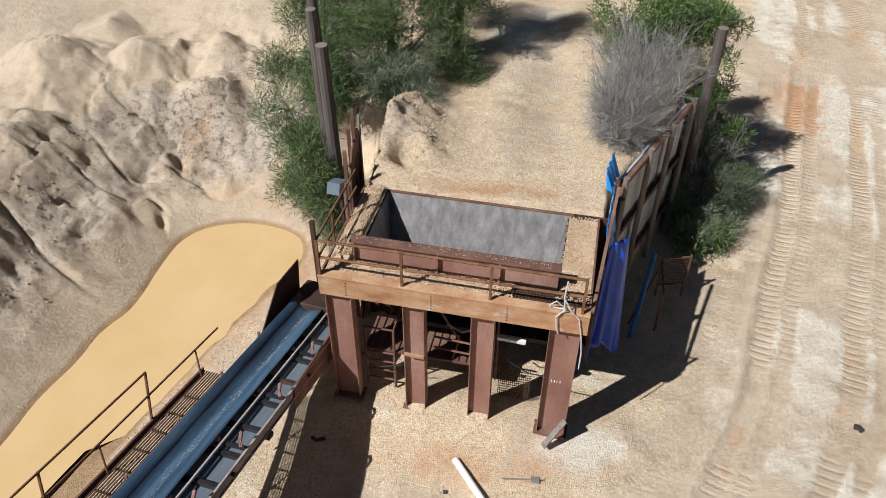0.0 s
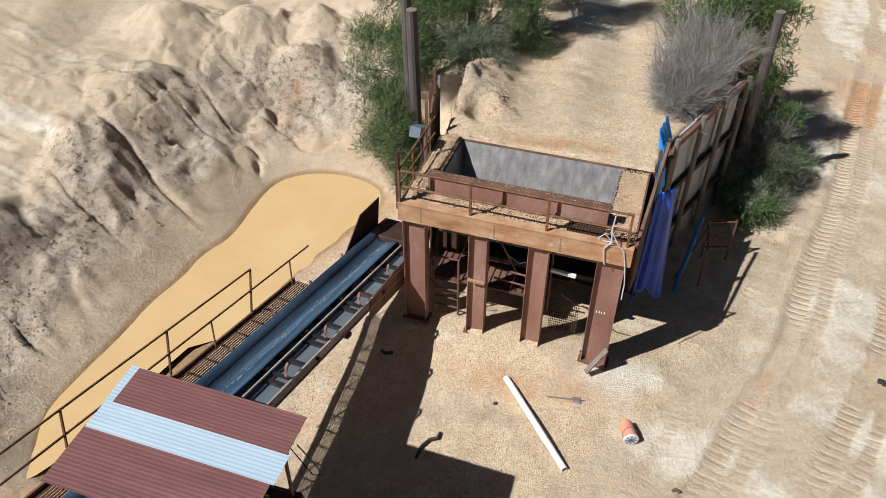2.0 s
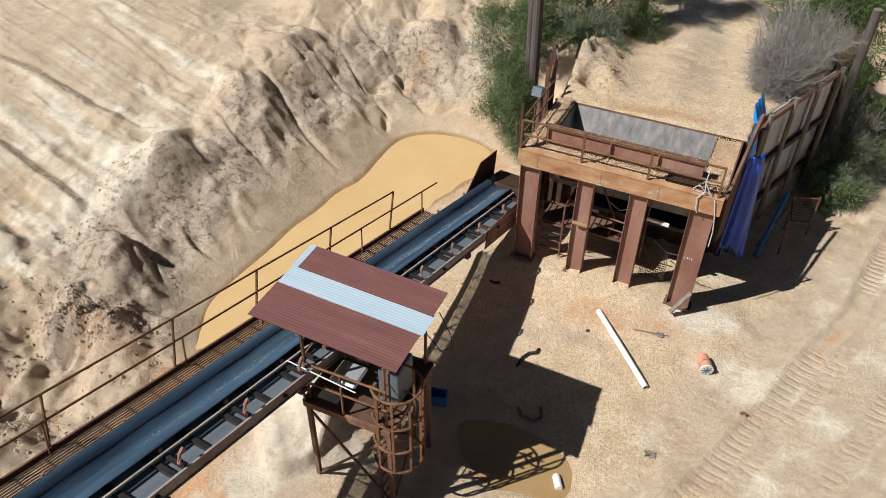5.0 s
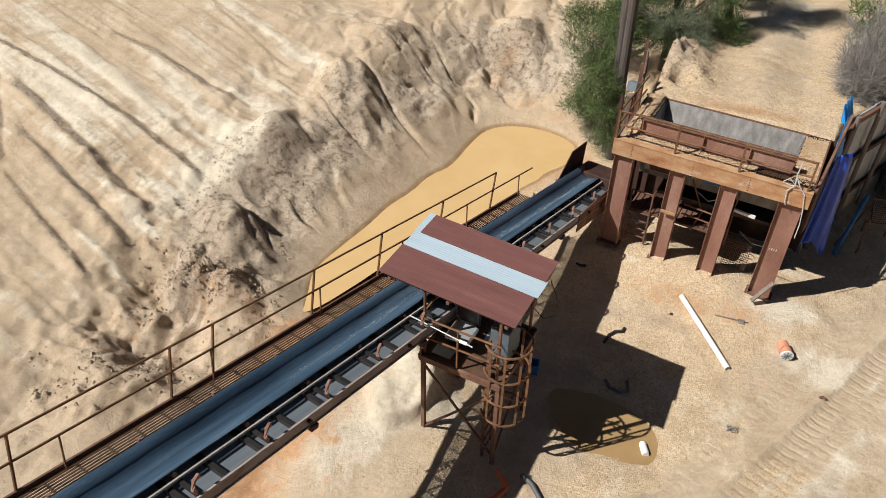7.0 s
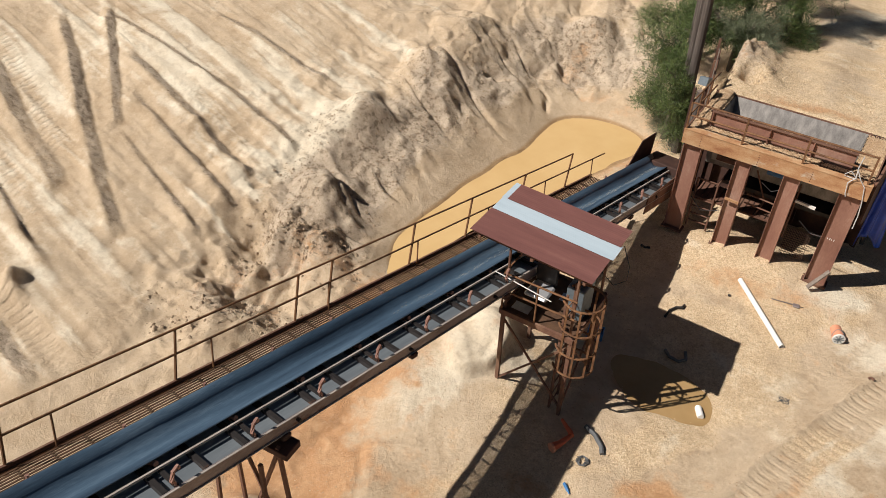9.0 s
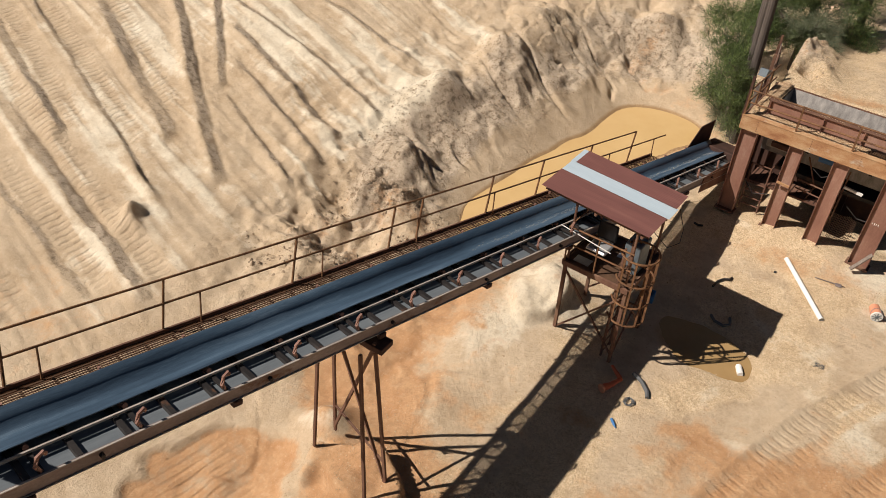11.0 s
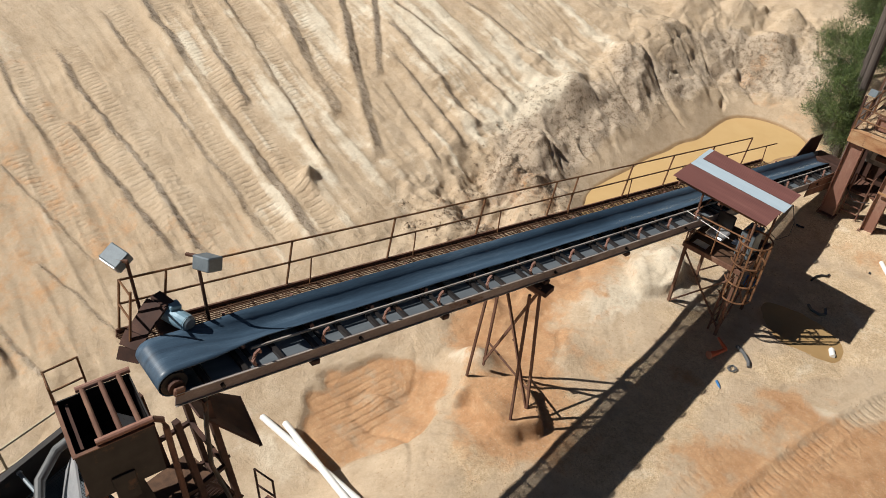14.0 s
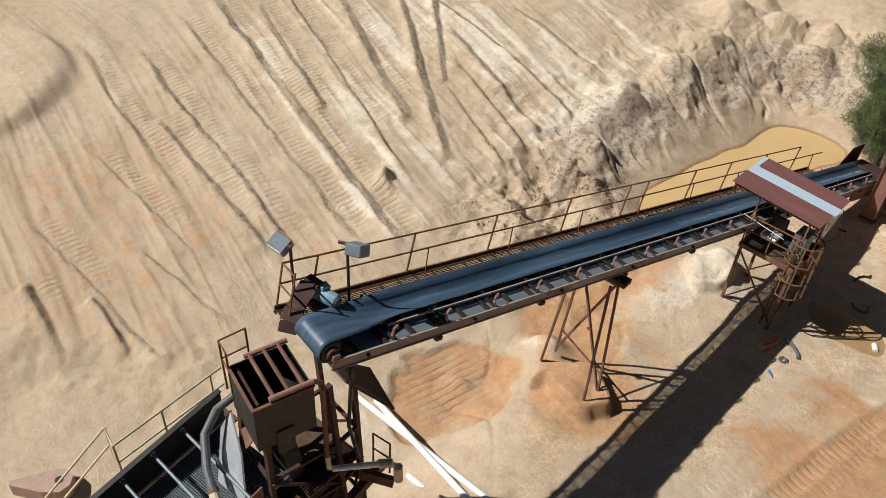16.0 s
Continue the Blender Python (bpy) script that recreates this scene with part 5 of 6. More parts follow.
# ---- head chute and screening plant ----
def chute_box():
    e1, e2 = Vector((-0.964, 0.266, 0)), Vector((0.266, 0.964, 0))
    m = Matrix(((e2.x, e1.x, 0, -6.64), (e2.y, e1.y, 0, -10.5), (0, 0, 1, 3.88), (0, 0, 0, 1)))
    t = thing("chute_box", m, "dark rusty steel chute box with pipe bars over its mouth", "chute")
    L, D, H = 0.98, 1.03, 0.97
    for a, b in (((0, 0), (L, 0.02)), ((0, D - 0.02), (L, D)), ((0, 0.02), (0.02, D - 0.02)), ((L - 0.02, 0.02), (L, D - 0.02))):
        part("side_plate", block(B(), (*a, 0), (*b, H)), BLACK, t)
    part("rim", block(B(), (-0.02, -0.02, H), (L + 0.02, 0.03, H + 0.02)), RUST, t)
    part("rim", block(B(), (-0.02, 0.03, H), (0.03, D, H + 0.02)), RUST, t)
    part("bottom_plate", block(B(), (0.02, 0.02, 0.1), (L - 0.02, D - 0.02, 0.13)), BLACK, t)
    part("inner_baffle", plate(B(), [(0.62, 0.1, 0.9), (0.92, 0.1, 0.55), (0.92, 0.5, 0.55), (0.62, 0.5, 0.9)], 0.02), STEEL, t, "scuffed pale baffle")
    for x in (0.36, 0.6, 0.84):
        part("pipe_bar", tube(B(), [(x, 0.02, H + 0.07), (x, D + 0.02, H + 0.07)], 0.036, 10), RUST, t)
    part("header_pipe", tube(B(), [(0.28, 0.04, H + 0.07), (1.0, 0.04, H + 0.07)], 0.045, 10), LEG, t)
    part("header_pipe", tube(B(), [(0.28, D, H + 0.07), (1.0, D, H + 0.07)], 0.045, 10), LEG, t)
    part("angle_bar", bar(B(), (0.12, 0.1, H - 0.04), (0.12, D - 0.1, H - 0.04), 0.04, 0.04), RUST_DARK, t)
    part("down_pipe", tube(B(), [(1.0, 0.04, H + 0.06), (1.1, 0.02, H), (1.12, 0.0, H - 0.15), (1.12, 0.0, -0.9)], 0.045, 10), RUST, t, "rust-brown down pipe")
    part("down_pipe", tube(B(), [(1.12, 0.0, -0.9), (1.14, 0.0, -1.25), (1.22, 0.0, -1.32)], 0.05, 10), PVCY, t, "yellowed elbow pipe")
    part("spray_pipe", tube(B(), [(1.2, 0.0, -1.32), (1.95, -0.35, -1.3)], 0.055, 10), PVC, t, "white pipe with yellow elbow")
    part("elbow", tube(B(), [(1.93, -0.34, -1.3), (2.12, -0.43, -1.3), (2.22, -0.5, -1.4), (2.22, -0.52, -1.75)], 0.085, 12), PVCY, t)
    # guard rail behind the box
    for x, y in ((0.0, D + 0.25), (0.45, D + 0.3), (0.0, D - 0.05)):
        part("rail_post", bar(B(), (x, y, 0.2), (x, y, H + 0.35), 0.03, 0.03), RAIL, t)
    railing(t, [[(0.0, D - 0.05, H + 0.35), (0.0, D + 0.25, H + 0.35), (0.45, D + 0.3, H + 0.35)], [(0.0, D - 0.05, H - 0.05), (0.0, D + 0.25, H - 0.05), (0.45, D + 0.3, H - 0.05)]], 0.016)
    part("bolt_plate", block(B(), (0.3, -0.03, -0.25), (0.6, 0.0, 0.3), 0.01), BLACK, t)


chute_box()


def plant_tower():
    t = thing("plant_tower", pose(-6.9, -9.4, 0), "dark braced steel tower under the conveyor head", "tower")
    g = -1.35
    feet = [(-0.75, 0.55), (0.55, 0.5), (-0.65, -1.1), (0.4, -1.1), (0.25, 1.15), (-0.7, 1.2)]
    tops = [(-0.6, 0.2, 4.2), (0.5, 0.15, 4.6), (-0.6, -0.8, 3.9), (0.25, -0.95, 3.9), (0.55, 0.6, 4.7), (-0.55, 0.75, 4.7)]
    for (x, y), q in zip(feet, tops):
        part("leg", bar(B(), (x, y, g), q, 0.09, 0.09), RUST_DARK, t)
    for z in (0.6, 1.8, 3.0):
        k = (z - g) / 5.6
        ring = [(feet[i][0] + (tops[i][0] - feet[i][0]) * k, feet[i][1] + (tops[i][1] - feet[i][1]) * k, z) for i in (5, 4, 1, 3, 2, 0)]
        for a, b in zip(ring, ring[1:] + ring[:1]):
            part("girt", bar(B(), a, b, 0.06, 0.07), RUST_DARK, t)
    for a, b in (((0.27, 1.1, 0.6), (-0.62, 1.0, 1.8)), ((-0.66, 1.1, 1.8), (0.4, 0.85, 3.0)), ((0.5, 0.45, 0.6), (0.35, 0.95, 1.8)), ((0.38, 0.95, 1.8), (0.5, 0.35, 3.0)), ((0.45, -1.0, 0.6), (0.5, 0.3, 1.8)), ((0.36, -1.0, 3.0), (0.5, 0.3, 1.8))):
        part("brace", bar(B(), a, b, 0.045, 0.045), RUST_DARK, t)
    part("deflector", plate(B(), [(-0.1, 0.55, 4.45), (0.55, 0.45, 4.45), (1.1, 1.0, 3.75), (0.15, 1.35, 3.75)], 0.03), RUST_DARK, t, "dark steel deflector plate")
    part("deflector_flange", bar(B(), (0.15, 1.35, 3.77), (1.1, 1.0, 3.77), 0.05, 0.025), RUST_DARK, t)
    part("bin", block(B(), (-0.55, -0.9, 0.4), (0.45, 0.35, 2.3), 0.03), BLACK, t)
    part("bin_hopper", plate(B(), [(-0.4, -0.7, 3.9), (0.1, -0.7, 3.9), (0.2, -0.5, 2.3), (-0.4, -0.5, 2.3)], 0.3), BLACK, t)
    part("skid_beam", bar(B(), (0.35, 1.5, 1.0), (0.75, -1.4, 1.0), 0.16, 0.22), RUST, t)
    part("toe_plate", bar(B(), (0.1, 0.75, 1.35), (0.95, 1.2, 1.3), 0.1, 0.25), RUST, t)
    part("platform", block(B(), (-0.6, -0.95, 2.3), (0.6, 0.7, 2.34)), MESH, t)
    for k in range(12):
        part("deck_bar", bar(B(), (0.02 + 0.05 * k, -0.5, 2.36), (0.02 + 0.05 * k, 0.7, 2.36), 0.01, 0.02), RUST_DARK, t)
    railing(t, [[(0.7, 1.35, 1.2), (0.7, 1.35, 2.1), (0.3, 1.3, 2.1)], [(0.7, 1.35, 1.65), (0.3, 1.3, 1.65)], [(0.3, 1.3, 1.2), (0.3, 1.3, 2.1)]], 0.02, RUST_DARK)
    railing(t, [[(0.55, 0.62, 4.75), (0.62, 0.5, 4.3), (0.6, 0.45, 3.4), (0.66, 0.6, 2.4)]], 0.035, BLACK, "hydraulic_hose")
    return t


plant_tower()


def screen_deck():
    t = thing("vibrating_screen", pose(-7.55, -10.2, 2.55, 0, 0, 4), "black vibrating screen with woven wire deck and side walls", "screen")
    L = 3.4
    part("side_wall", plate(B(), [(-0.95, 0.3, 0.0), (-0.95, -L, -0.35), (-0.95, -L, 0.35), (-0.95, 0.3, 0.78)], 0.03), BLACK, t)
    part("side_wall", plate(B(), [(0.95, -0.45, 0.0), (0.95, -L, -0.35), (0.95, -L, 0.3), (0.95, -0.45, 0.55)], 0.03), RUST, t)
    part("wall_flange", bar(B(), (-0.95, 0.3, 0.79), (-0.95, -L, 0.36), 0.1, 0.03), BLACK, t)
    part("pan", plate(B(), [(-0.92, 0.2, -0.05), (-0.92, -L, -0.4), (0.92, -L, -0.4), (0.92, 0.2, -0.05)], 0.02), BLACK, t)
    b = B()
    for k in range(45):
        x = -0.9 + 0.04 * k
        bar(b, (x, 0.15, 0.1), (x, -L, -0.25), 0.011, 0.011)
    for k in range(86):
        y = 0.14 - 0.04 * k
        z = 0.105 + 0.1 * y
        bar(b, (-0.9, y, z), (0.9, y, z), 0.011, 0.011)
    tagged(part("wire_deck", b, GREYP, t, "woven wire screen deck"), kind="stuff")
    for y in (-0.55, -1.15, -1.75):
        part("cross_tube", tube(B(), [(-0.95, y, 0.6 + 0.1 * y), (0.9, y - 0.1, 0.45 + 0.1 * y)], 0.03, 8), GREYP, t)
        part("tube_end", tube(B(), [(-1.0, y, 0.61 + 0.1 * y), (-0.93, y, 0.6 + 0.1 * y)], 0.045, 8), STEEL, t)
    part("feed_lip", plate(B(), [(-0.35, 0.05, 0.95), (0.35, -0.35, 0.75), (0.85, -0.75, 0.28), (0.1, -0.7, 0.2), (-0.5, -0.1, 0.5)], 0.03), STEEL, t, "scoured bright feed plate")
    part("rust_plate", plate(B(), [(-0.3, 0.15, 1.0), (0.4, -0.25, 0.85), (0.5, -0.05, 1.1), (-0.2, 0.3, 1.2)], 0.02), RUST, t)
    part("water_hose", tube(B(), [(-0.15, 0.35, 1.3), (-0.4, 0.25, 1.15), (-0.5, -0.1, 1.0), (-0.35, -0.5, 0.85), (0.1, -0.85, 0.65), (0.42, -1.0, 0.55)], 0.075, 12), HOSE, t, "thick grey rubber hose")
    part("hose_end", tube(B(), [(0.4, -0.99, 0.56), (0.7, -1.12, 0.42)], 0.085, 12), PVCY, t, "cream hose coupling")
    part("hose_clamp", tube(B(), [(0.38, -0.98, 0.57), (0.44, -1.0, 0.54)], 0.092, 12), RUST, t)
    for x in (-0.8, 0.8):
        for y in (-0.4, -2.6):
            part("support_leg", bar(B(), (x, y, -0.2), (x, y, -3.9), 0.12, 0.12), RUST_DARK, t)
    # walkway along the wall
    part("walkway", plate(B(), [(-1.55, 0.6, -0.35), (-1.55, -1.55, -0.4), (-0.98, -1.55, -0.4), (-0.98, 0.6, -0.35)], 0.04), MESH, t)
    for y in (0.5, -0.55, -1.5):
        part("rail_post", tube(B(), [(-1.5, y, -0.35), (-1.5, y, 0.6)], 0.022, 6), PVCY, t)
    railing(t, [[(-1.5, 0.75, 0.6), (-1.5, -1.5, 0.58)], [(-1.5, 0.75, 0.15), (-1.5, -1.5, 0.13)], [(-1.5, -1.5, 0.58), (-2.0, -1.35, 0.5), (-2.2, -2.8, -0.5)], [(-1.5, -1.5, 0.13), (-2.0, -1.35, 0.05), (-2.2, -2.8, -0.95)], [(-2.0, -1.35, 0.5), (-2.0, -1.35, -0.4)]], 0.022, PVCY)


screen_deck()


# ---- vegetation ----
def foliage_mesh(name, centres, per, length, width, material, parent, rs, droop=0.0, outward=0.6):
    """Many thin pointed leaves round clump centres (x, y, z, radius)."""
    vs = []
    for cx, cy, cz, cr in centres:
        n = int(per * cr * cr)
        d = rs.randn(n, 3)
        d /= np.linalg.norm(d, axis=1)[:, None]
        base = np.array((cx, cy, cz)) + d * (cr * rs.rand(n, 1) ** 0.5) * np.array((1, 1, 0.8))
        way = d * outward + rs.randn(n, 3) * 0.6 + np.array((0, 0, 0.3 - droop))
        way /= np.linalg.norm(way, axis=1)[:, None]
        side = np.cross(way, rs.randn(n, 3))
        side /= np.linalg.norm(side, axis=1)[:, None] + 1e-9
        ln = length * (0.5 + rs.rand(n, 1))
        tip = base + way * ln
        mid = base + way * ln * 0.45
        q = np.stack([base, mid + side * width, tip, mid - side * width], 1)
        vs.append(q.reshape(-1, 3))
    v = np.concatenate(vs)
    f = np.arange(len(v)).reshape(-1, 4)
    me = bpy.data.meshes.new(name)
    me.from_pydata(v.tolist(), [], f.tolist())
    me.materials.append(material)
    ob = new(name, me)
    ob.parent = parent
    return ob


def limbs(bm, start, targets, r, rs):
    for q in targets:
        p, q = Vector(start), Vector(q)
        m = p.lerp(q, 0.5) + Vector((rs.randn() * 0.12, rs.randn() * 0.12, 0.12))
        tube(bm, [p, m, q], [r, r * 0.7, r * 0.25], 6)


def tree(x, y, h, crown, label, material=LEAF, per=1500, seed=1, length=0.2, width=0.012, cat="tree", z=None):
    """crown: clump centres relative to the foot."""
    rs = np.random.RandomState(seed)
    z = at_ground(x, y) - 0.1 if z is None else z
    t = thing("tree" if cat == "tree" else "shrub", pose(x, y, z), label, cat)
    top = Vector((0.1, 0.05, h * 0.8))
    part("trunk", tube(B(), [(0, 0, 0), (0.05, -0.03, h * 0.4), top], [0.11 * h / 4, 0.08 * h / 4, 0.03], 8), BARK, t)
    small = []
    for cx, cy, cz, cr in crown:
        b = B()
        limbs(b, (0.02, 0, min(cz * 0.55, h * 0.6)), [(cx, cy, cz)], 0.03, rs)
        for _ in range(int(11 * cr + 5)):
            d = rs.randn(3)
            d /= np.linalg.norm(d)
            rr = cr * (0.5 + 0.65 * rs.rand())
            p = (cx + d[0] * rr, cy + d[1] * rr, cz + d[2] * rr * 0.75)
            limbs(b, (cx, cy, cz), [p], 0.012, rs)
            small.append((*p, 0.22 * cr + 0.1 + 0.14 * rs.rand()))
        part("limb", b, BARK, t)
    foliage_mesh("crown", small, per, length, width, material, t, rs)
    return t


tree(-4.0, 14.5, 3.6, [(0.0, -0.1, 2.5, 0.65), (-0.5, 0.1, 1.9, 0.6), (0.25, -0.4, 1.6, 0.5), (-0.7, 0.5, 2.9, 0.6), (-0.75, -0.1, 1.3, 0.4), (0.1, 0.5, 3.2, 0.5), (0.35, -1.0, 1.9, 0.45), (0.1, -1.0, 2.6, 0.45), (0.5, -1.1, 1.3, 0.4)], "green needle-leaved tree beside the timber poles", LEAF, 3000, 2, 0.17, 0.006)
tree(-2.9, 16.9, 4.6, [(0, 0, 2.6, 0.9), (-1.2, 0.0, 2.3, 0.9), (0.9, 0.2, 2.2, 0.8), (0.2, -0.8, 1.5, 0.75), (-0.6, 0.6, 3.4, 0.9), (0.7, 0.8, 3.5, 0.9), (-1.4, -0.5, 1.5, 0.7), (1.2, 0.6, 1.3, 0.7), (-0.6, -0.9, 1.9, 0.7), (1.3, 1.2, 2.4, 0.8)], "dark green needle-leaved tree on the ramp's bank", LEAF, 2530, 3, 0.17, 0.0065)
tree(-1.6, 19.2, 5.2, [(0, 0, 3.0, 1.1), (0.7, 0.3, 2.2, 0.9), (-0.9, 0.2, 2.8, 1.0), (0.4, -0.6, 4.0, 0.9), (-1.6, 1.0, 3.2, 1.1), (0.3, -0.6, 1.5, 0.7), (-1.0, -0.9, 1.7, 0.8)], "tall dark tree shading the ramp", LEAF, 2070, 4, 0.17, 0.0065)
tree(-4.7, 18.0, 4.0, [(0, 0, 2.2, 1.0), (-0.6, -0.6, 1.5, 0.8), (0.6, 0.6, 2.8, 1.0), (0.5, -0.9, 1.6, 0.7), (-0.4, 0.4, 3.3, 0.8)], "bushy green tree behind the poles", LEAF, 2530, 5, 0.17, 0.0065)
tree(-2.55, 15.6, 1.5, [(0, 0, 0.8, 0.5), (0.4, -0.1, 0.6, 0.4), (-0.4, 0.1, 0.8, 0.5), (0.2, 0.6, 0.9, 0.5)], "grey-green shrub at the edge of the mound", SAGE, 2850, 6, 0.17, 0.0045, "shrub")
tree(-4.4, 15.2, 1.2, [(0, 0, 0.6, 0.5), (-0.5, 0.2, 0.5, 0.45), (0.3, -0.6, 0.4, 0.4), (0.7, -1.3, 0.4, 0.4)], "dry grey-green shrub on the slope", SAGE, 1500, 7, 0.17, 0.0045, "shrub")
tree(3.2, 18.6, 3.2, [(0, 0, 1.9, 0.85), (-0.9, 0.0, 1.5, 0.7), (0.9, -0.1, 1.5, 0.8), (0.3, 0.8, 2.4, 0.9), (-0.3, -0.7, 1.1, 0.6), (0.6, -0.6, 2.2, 0.6)], "leafy bright green tree above the wall", BRIGHT, 2470, 8, 0.15, 0.012, z=1.6)
tree(4.6, 17.9, 3.0, [(0, 0, 1.9, 0.6), (0.4, 0.3, 1.2, 0.55), (0.1, 0.6, 2.4, 0.5), (0.5, -0.5, 0.7, 0.5)], "bright green sapling beside the pole", BRIGHT, 2850, 9, 0.15, 0.012)
tree(4.2, 15.9, 1.8, [(0, 0, 1.2, 0.65), (0.4, 0.5, 0.9, 0.6), (-0.15, -0.5, 0.9, 0.5), (0.2, -0.7, 0.5, 0.45), (0.7, 0.9, 0.6, 0.55), (0.3, 1.2, 1.3, 0.65), (0.75, 0.1, 0.5, 0.45)], "grey-green shrub growing against the retaining wall", SAGE, 2850, 10, 0.17, 0.0045, "shrub")
tree(4.15, 14.9, 1.0, [(0, 0, 0.6, 0.45), (0.35, 0.1, 0.4, 0.4), (-0.1, 0.3, 0.6, 0.4), (0.3, 0.5, 0.6, 0.4)], "low olive shrub at the foot of the wall", BRIGHT, 1200, 11, 0.15, 0.009, "shrub")
tree(5.3, 17.2, 1.4, [(0, 0, 0.7, 0.55), (0.2, 0.6, 0.6, 0.5), (-0.2, 1.2, 0.8, 0.6), (0.1, 2.0, 0.7, 0.6), (-0.3, -0.7, 0.5, 0.5)], "straggling grey-green shrub along the track", SAGE, 1950, 12, 0.17, 0.0045, "shrub")


def dry_bush(x, y, z, r, h, seed, label):
    rs = np.random.RandomState(seed)
    t = thing("dry_shrub", pose(x, y, z), label, "shrub")
    for _ in range(34):
        b = B()
        a, lean = rs.rand() * 6.283, r * (0.35 + 0.65 * rs.rand())
        p0 = Vector((rs.randn() * 0.18, rs.randn() * 0.25, 0))
        tip = Vector((lean * math.cos(a), lean * math.sin(a) * 1.4, h * (0.55 + 0.55 * rs.rand())))
        pts = [p0, p0.lerp(tip, 0.4) + Vector((0, 0, 0.12 * h)), tip]
        tube(b, pts, [0.016, 0.01, 0.004], 4)
        for _ in range(16):
            k = 0.25 + 0.75 * rs.rand()
            q = p0.lerp(tip, k) + Vector((0, 0, 0.1 * h * (1 - k)))
            d = Vector(rs.randn(3)) * 0.22 + Vector((0, 0, 0.12)) + tip * 0.12
            q2 = q + d
            tube(b, [q, q.lerp(q2, 0.5) + Vector(rs.randn(3)) * 0.03, q2], [0.006, 0.005, 0.002], 3)
            for _ in range(5):
                s = q.lerp(q2, 0.2 + 0.8 * rs.rand())
                tube(b, [s, s + Vector(rs.randn(3)) * 0.11 + d * 0.3], [0.0035, 0.0015], 3)
        part("branch", b, TWIG, t)
    foliage_mesh("dry_leaves", [(0, 0, h * 0.6, r * 0.85), (0, r * 0.7, h * 0.55, r * 0.6), (0, -r * 0.7, h * 0.45, r * 0.55)], 900, 0.12, 0.004, SAGE, t, rs)
    return t


dry_bush(2.3, 15.2, 2.4, 1.0, 1.35, 21, "bare grey twiggy shrub on the ramp's edge")
dry_bush(2.7, 16.6, 2.2, 1.0, 1.4, 22, "bare grey twiggy shrub above the wall")
dry_bush(2.1, 14.2, 2.5, 0.5, 0.8, 23, "small bare twiggy shrub beside the wall post")
dry_bush(1.95, 14.6, 2.5, 0.6, 1.0, 25, "thin grey twiggy shrub beside the ramp track")
dry_bush(4.3, 17.0, -0.6, 0.8, 1.6, 24, "grey leafless shrub beside the pole")

# ---- loose things about the yard ----


def pipe(name, a, b, r, material, label, rise=0.0, cat="pipe", group=""):
    za, zb = at_ground(*a) + r * 0.8 + rise, at_ground(*b) + r * 0.8
    mid = Vector(((a[0] + b[0]) / 2, (a[1] + b[1]) / 2, (za + zb) / 2))
    p, q = Vector((*a, za)) - mid, Vector((*b, zb)) - mid
    ob = part(name, tube(B(), [p, q], r, 16, True, 0.86), material, smooth=False)
    ob.location = mid
    return tagged(ob, label, cat, group)


pipe("plastic_pipe", (-0.52, 8.72), (0.74, 7.06), 0.058, PVC, "white plastic pipe lying on the yard gravel")
pipe("plastic_pipe", (-9.5, -5.95), (-4.3, -6.35), 0.075, PVC, "long white plastic pipe on the sand by the plant", 0.0, "pipe", "white pipes by the plant")
pipe("plastic_pipe", (-8.9, -5.78), (-4.6, -6.75), 0.075, PVC, "long white plastic pipe crossing another", 0.15, "pipe", "white pipes by the plant")
pipe("plastic_pipe", (-7.0, -6.62), (-4.8, -7.1), 0.07, PVC, "shorter white plastic pipe on the sand", 0.0, "pipe", "white pipes by the plant")
pipe("plastic_pipe", (-0.42, 4.62), (-0.33, 4.42), 0.07, PVC, "short white pipe offcut beside the puddle")
pipe("steel_pipe", (3.0, 13.5), (2.55, 12.0), 0.05, BLUEP, "blue-grey steel tube leaning in the shade", 0.9)
pipe("plastic_pipe", (-11.96, -8.76), (-11.9, -9.0), 0.1, PVC, "short white pipe piece on the sand")


def bucket(x, y, turn, material, label, r=0.13, h=0.33):
    t = thing("bucket", pose(x, y, at_ground(x, y) + r * 0.95, 90, 0, turn), label, "bucket")
    part("body", tube(B(), [(0, 0, -h / 2), (0, 0, h / 2)], [r * 0.86, r], 20), material, t, smooth=False)
    part("lid", tube(B(), [(0, 0, h / 2), (0, 0, h / 2 + 0.03)], r * 1.04, 20), PVC, t, "dirty white lid")
    b = B()
    for k in range(4):
        a = math.pi * k / 4
        bar(b, (-r * 0.85 * math.cos(a), -r * 0.85 * math.sin(a), h / 2 + 0.034), (r * 0.85 * math.cos(a), r * 0.85 * math.sin(a), h / 2 + 0.034), 0.02, 0.006)
    part("lid_ribs", b, GREYP, t)
    part("handle", tube(B(), [(r * math.cos(a), r * math.sin(a) * 1.0, h / 2 - 0.05 - 0.1 * math.sin(a)) for a in (math.pi * k / 8 for k in range(9))], 0.006, 5), GREYP, t)


bucket(1.74, 8.05, 18, ORANGEP, "orange plastic bucket with white lid lying on gravel")


def small(name, x, y, label, cat, builder, turn=0, lift=0.0):
    t = thing(name, pose(x, y, at_ground(x, y) + lift, 0, 0, turn), label, cat)
    builder(t)


def shovel(t):
    part("shaft", tube(B(), [(-0.42, 0, 0.02), (0.05, 0, 0.03)], 0.014, 6), WOOD, t)
    part("blade", block(B(), (0.05, -0.065, 0.01), (0.2, 0.065, 0.03), 0.012), STEELD, t)
    part("tongue", tube(B(), [(0.2, 0, 0.02), (0.28, 0.01, 0.02)], 0.008, 6), BLACK, t)


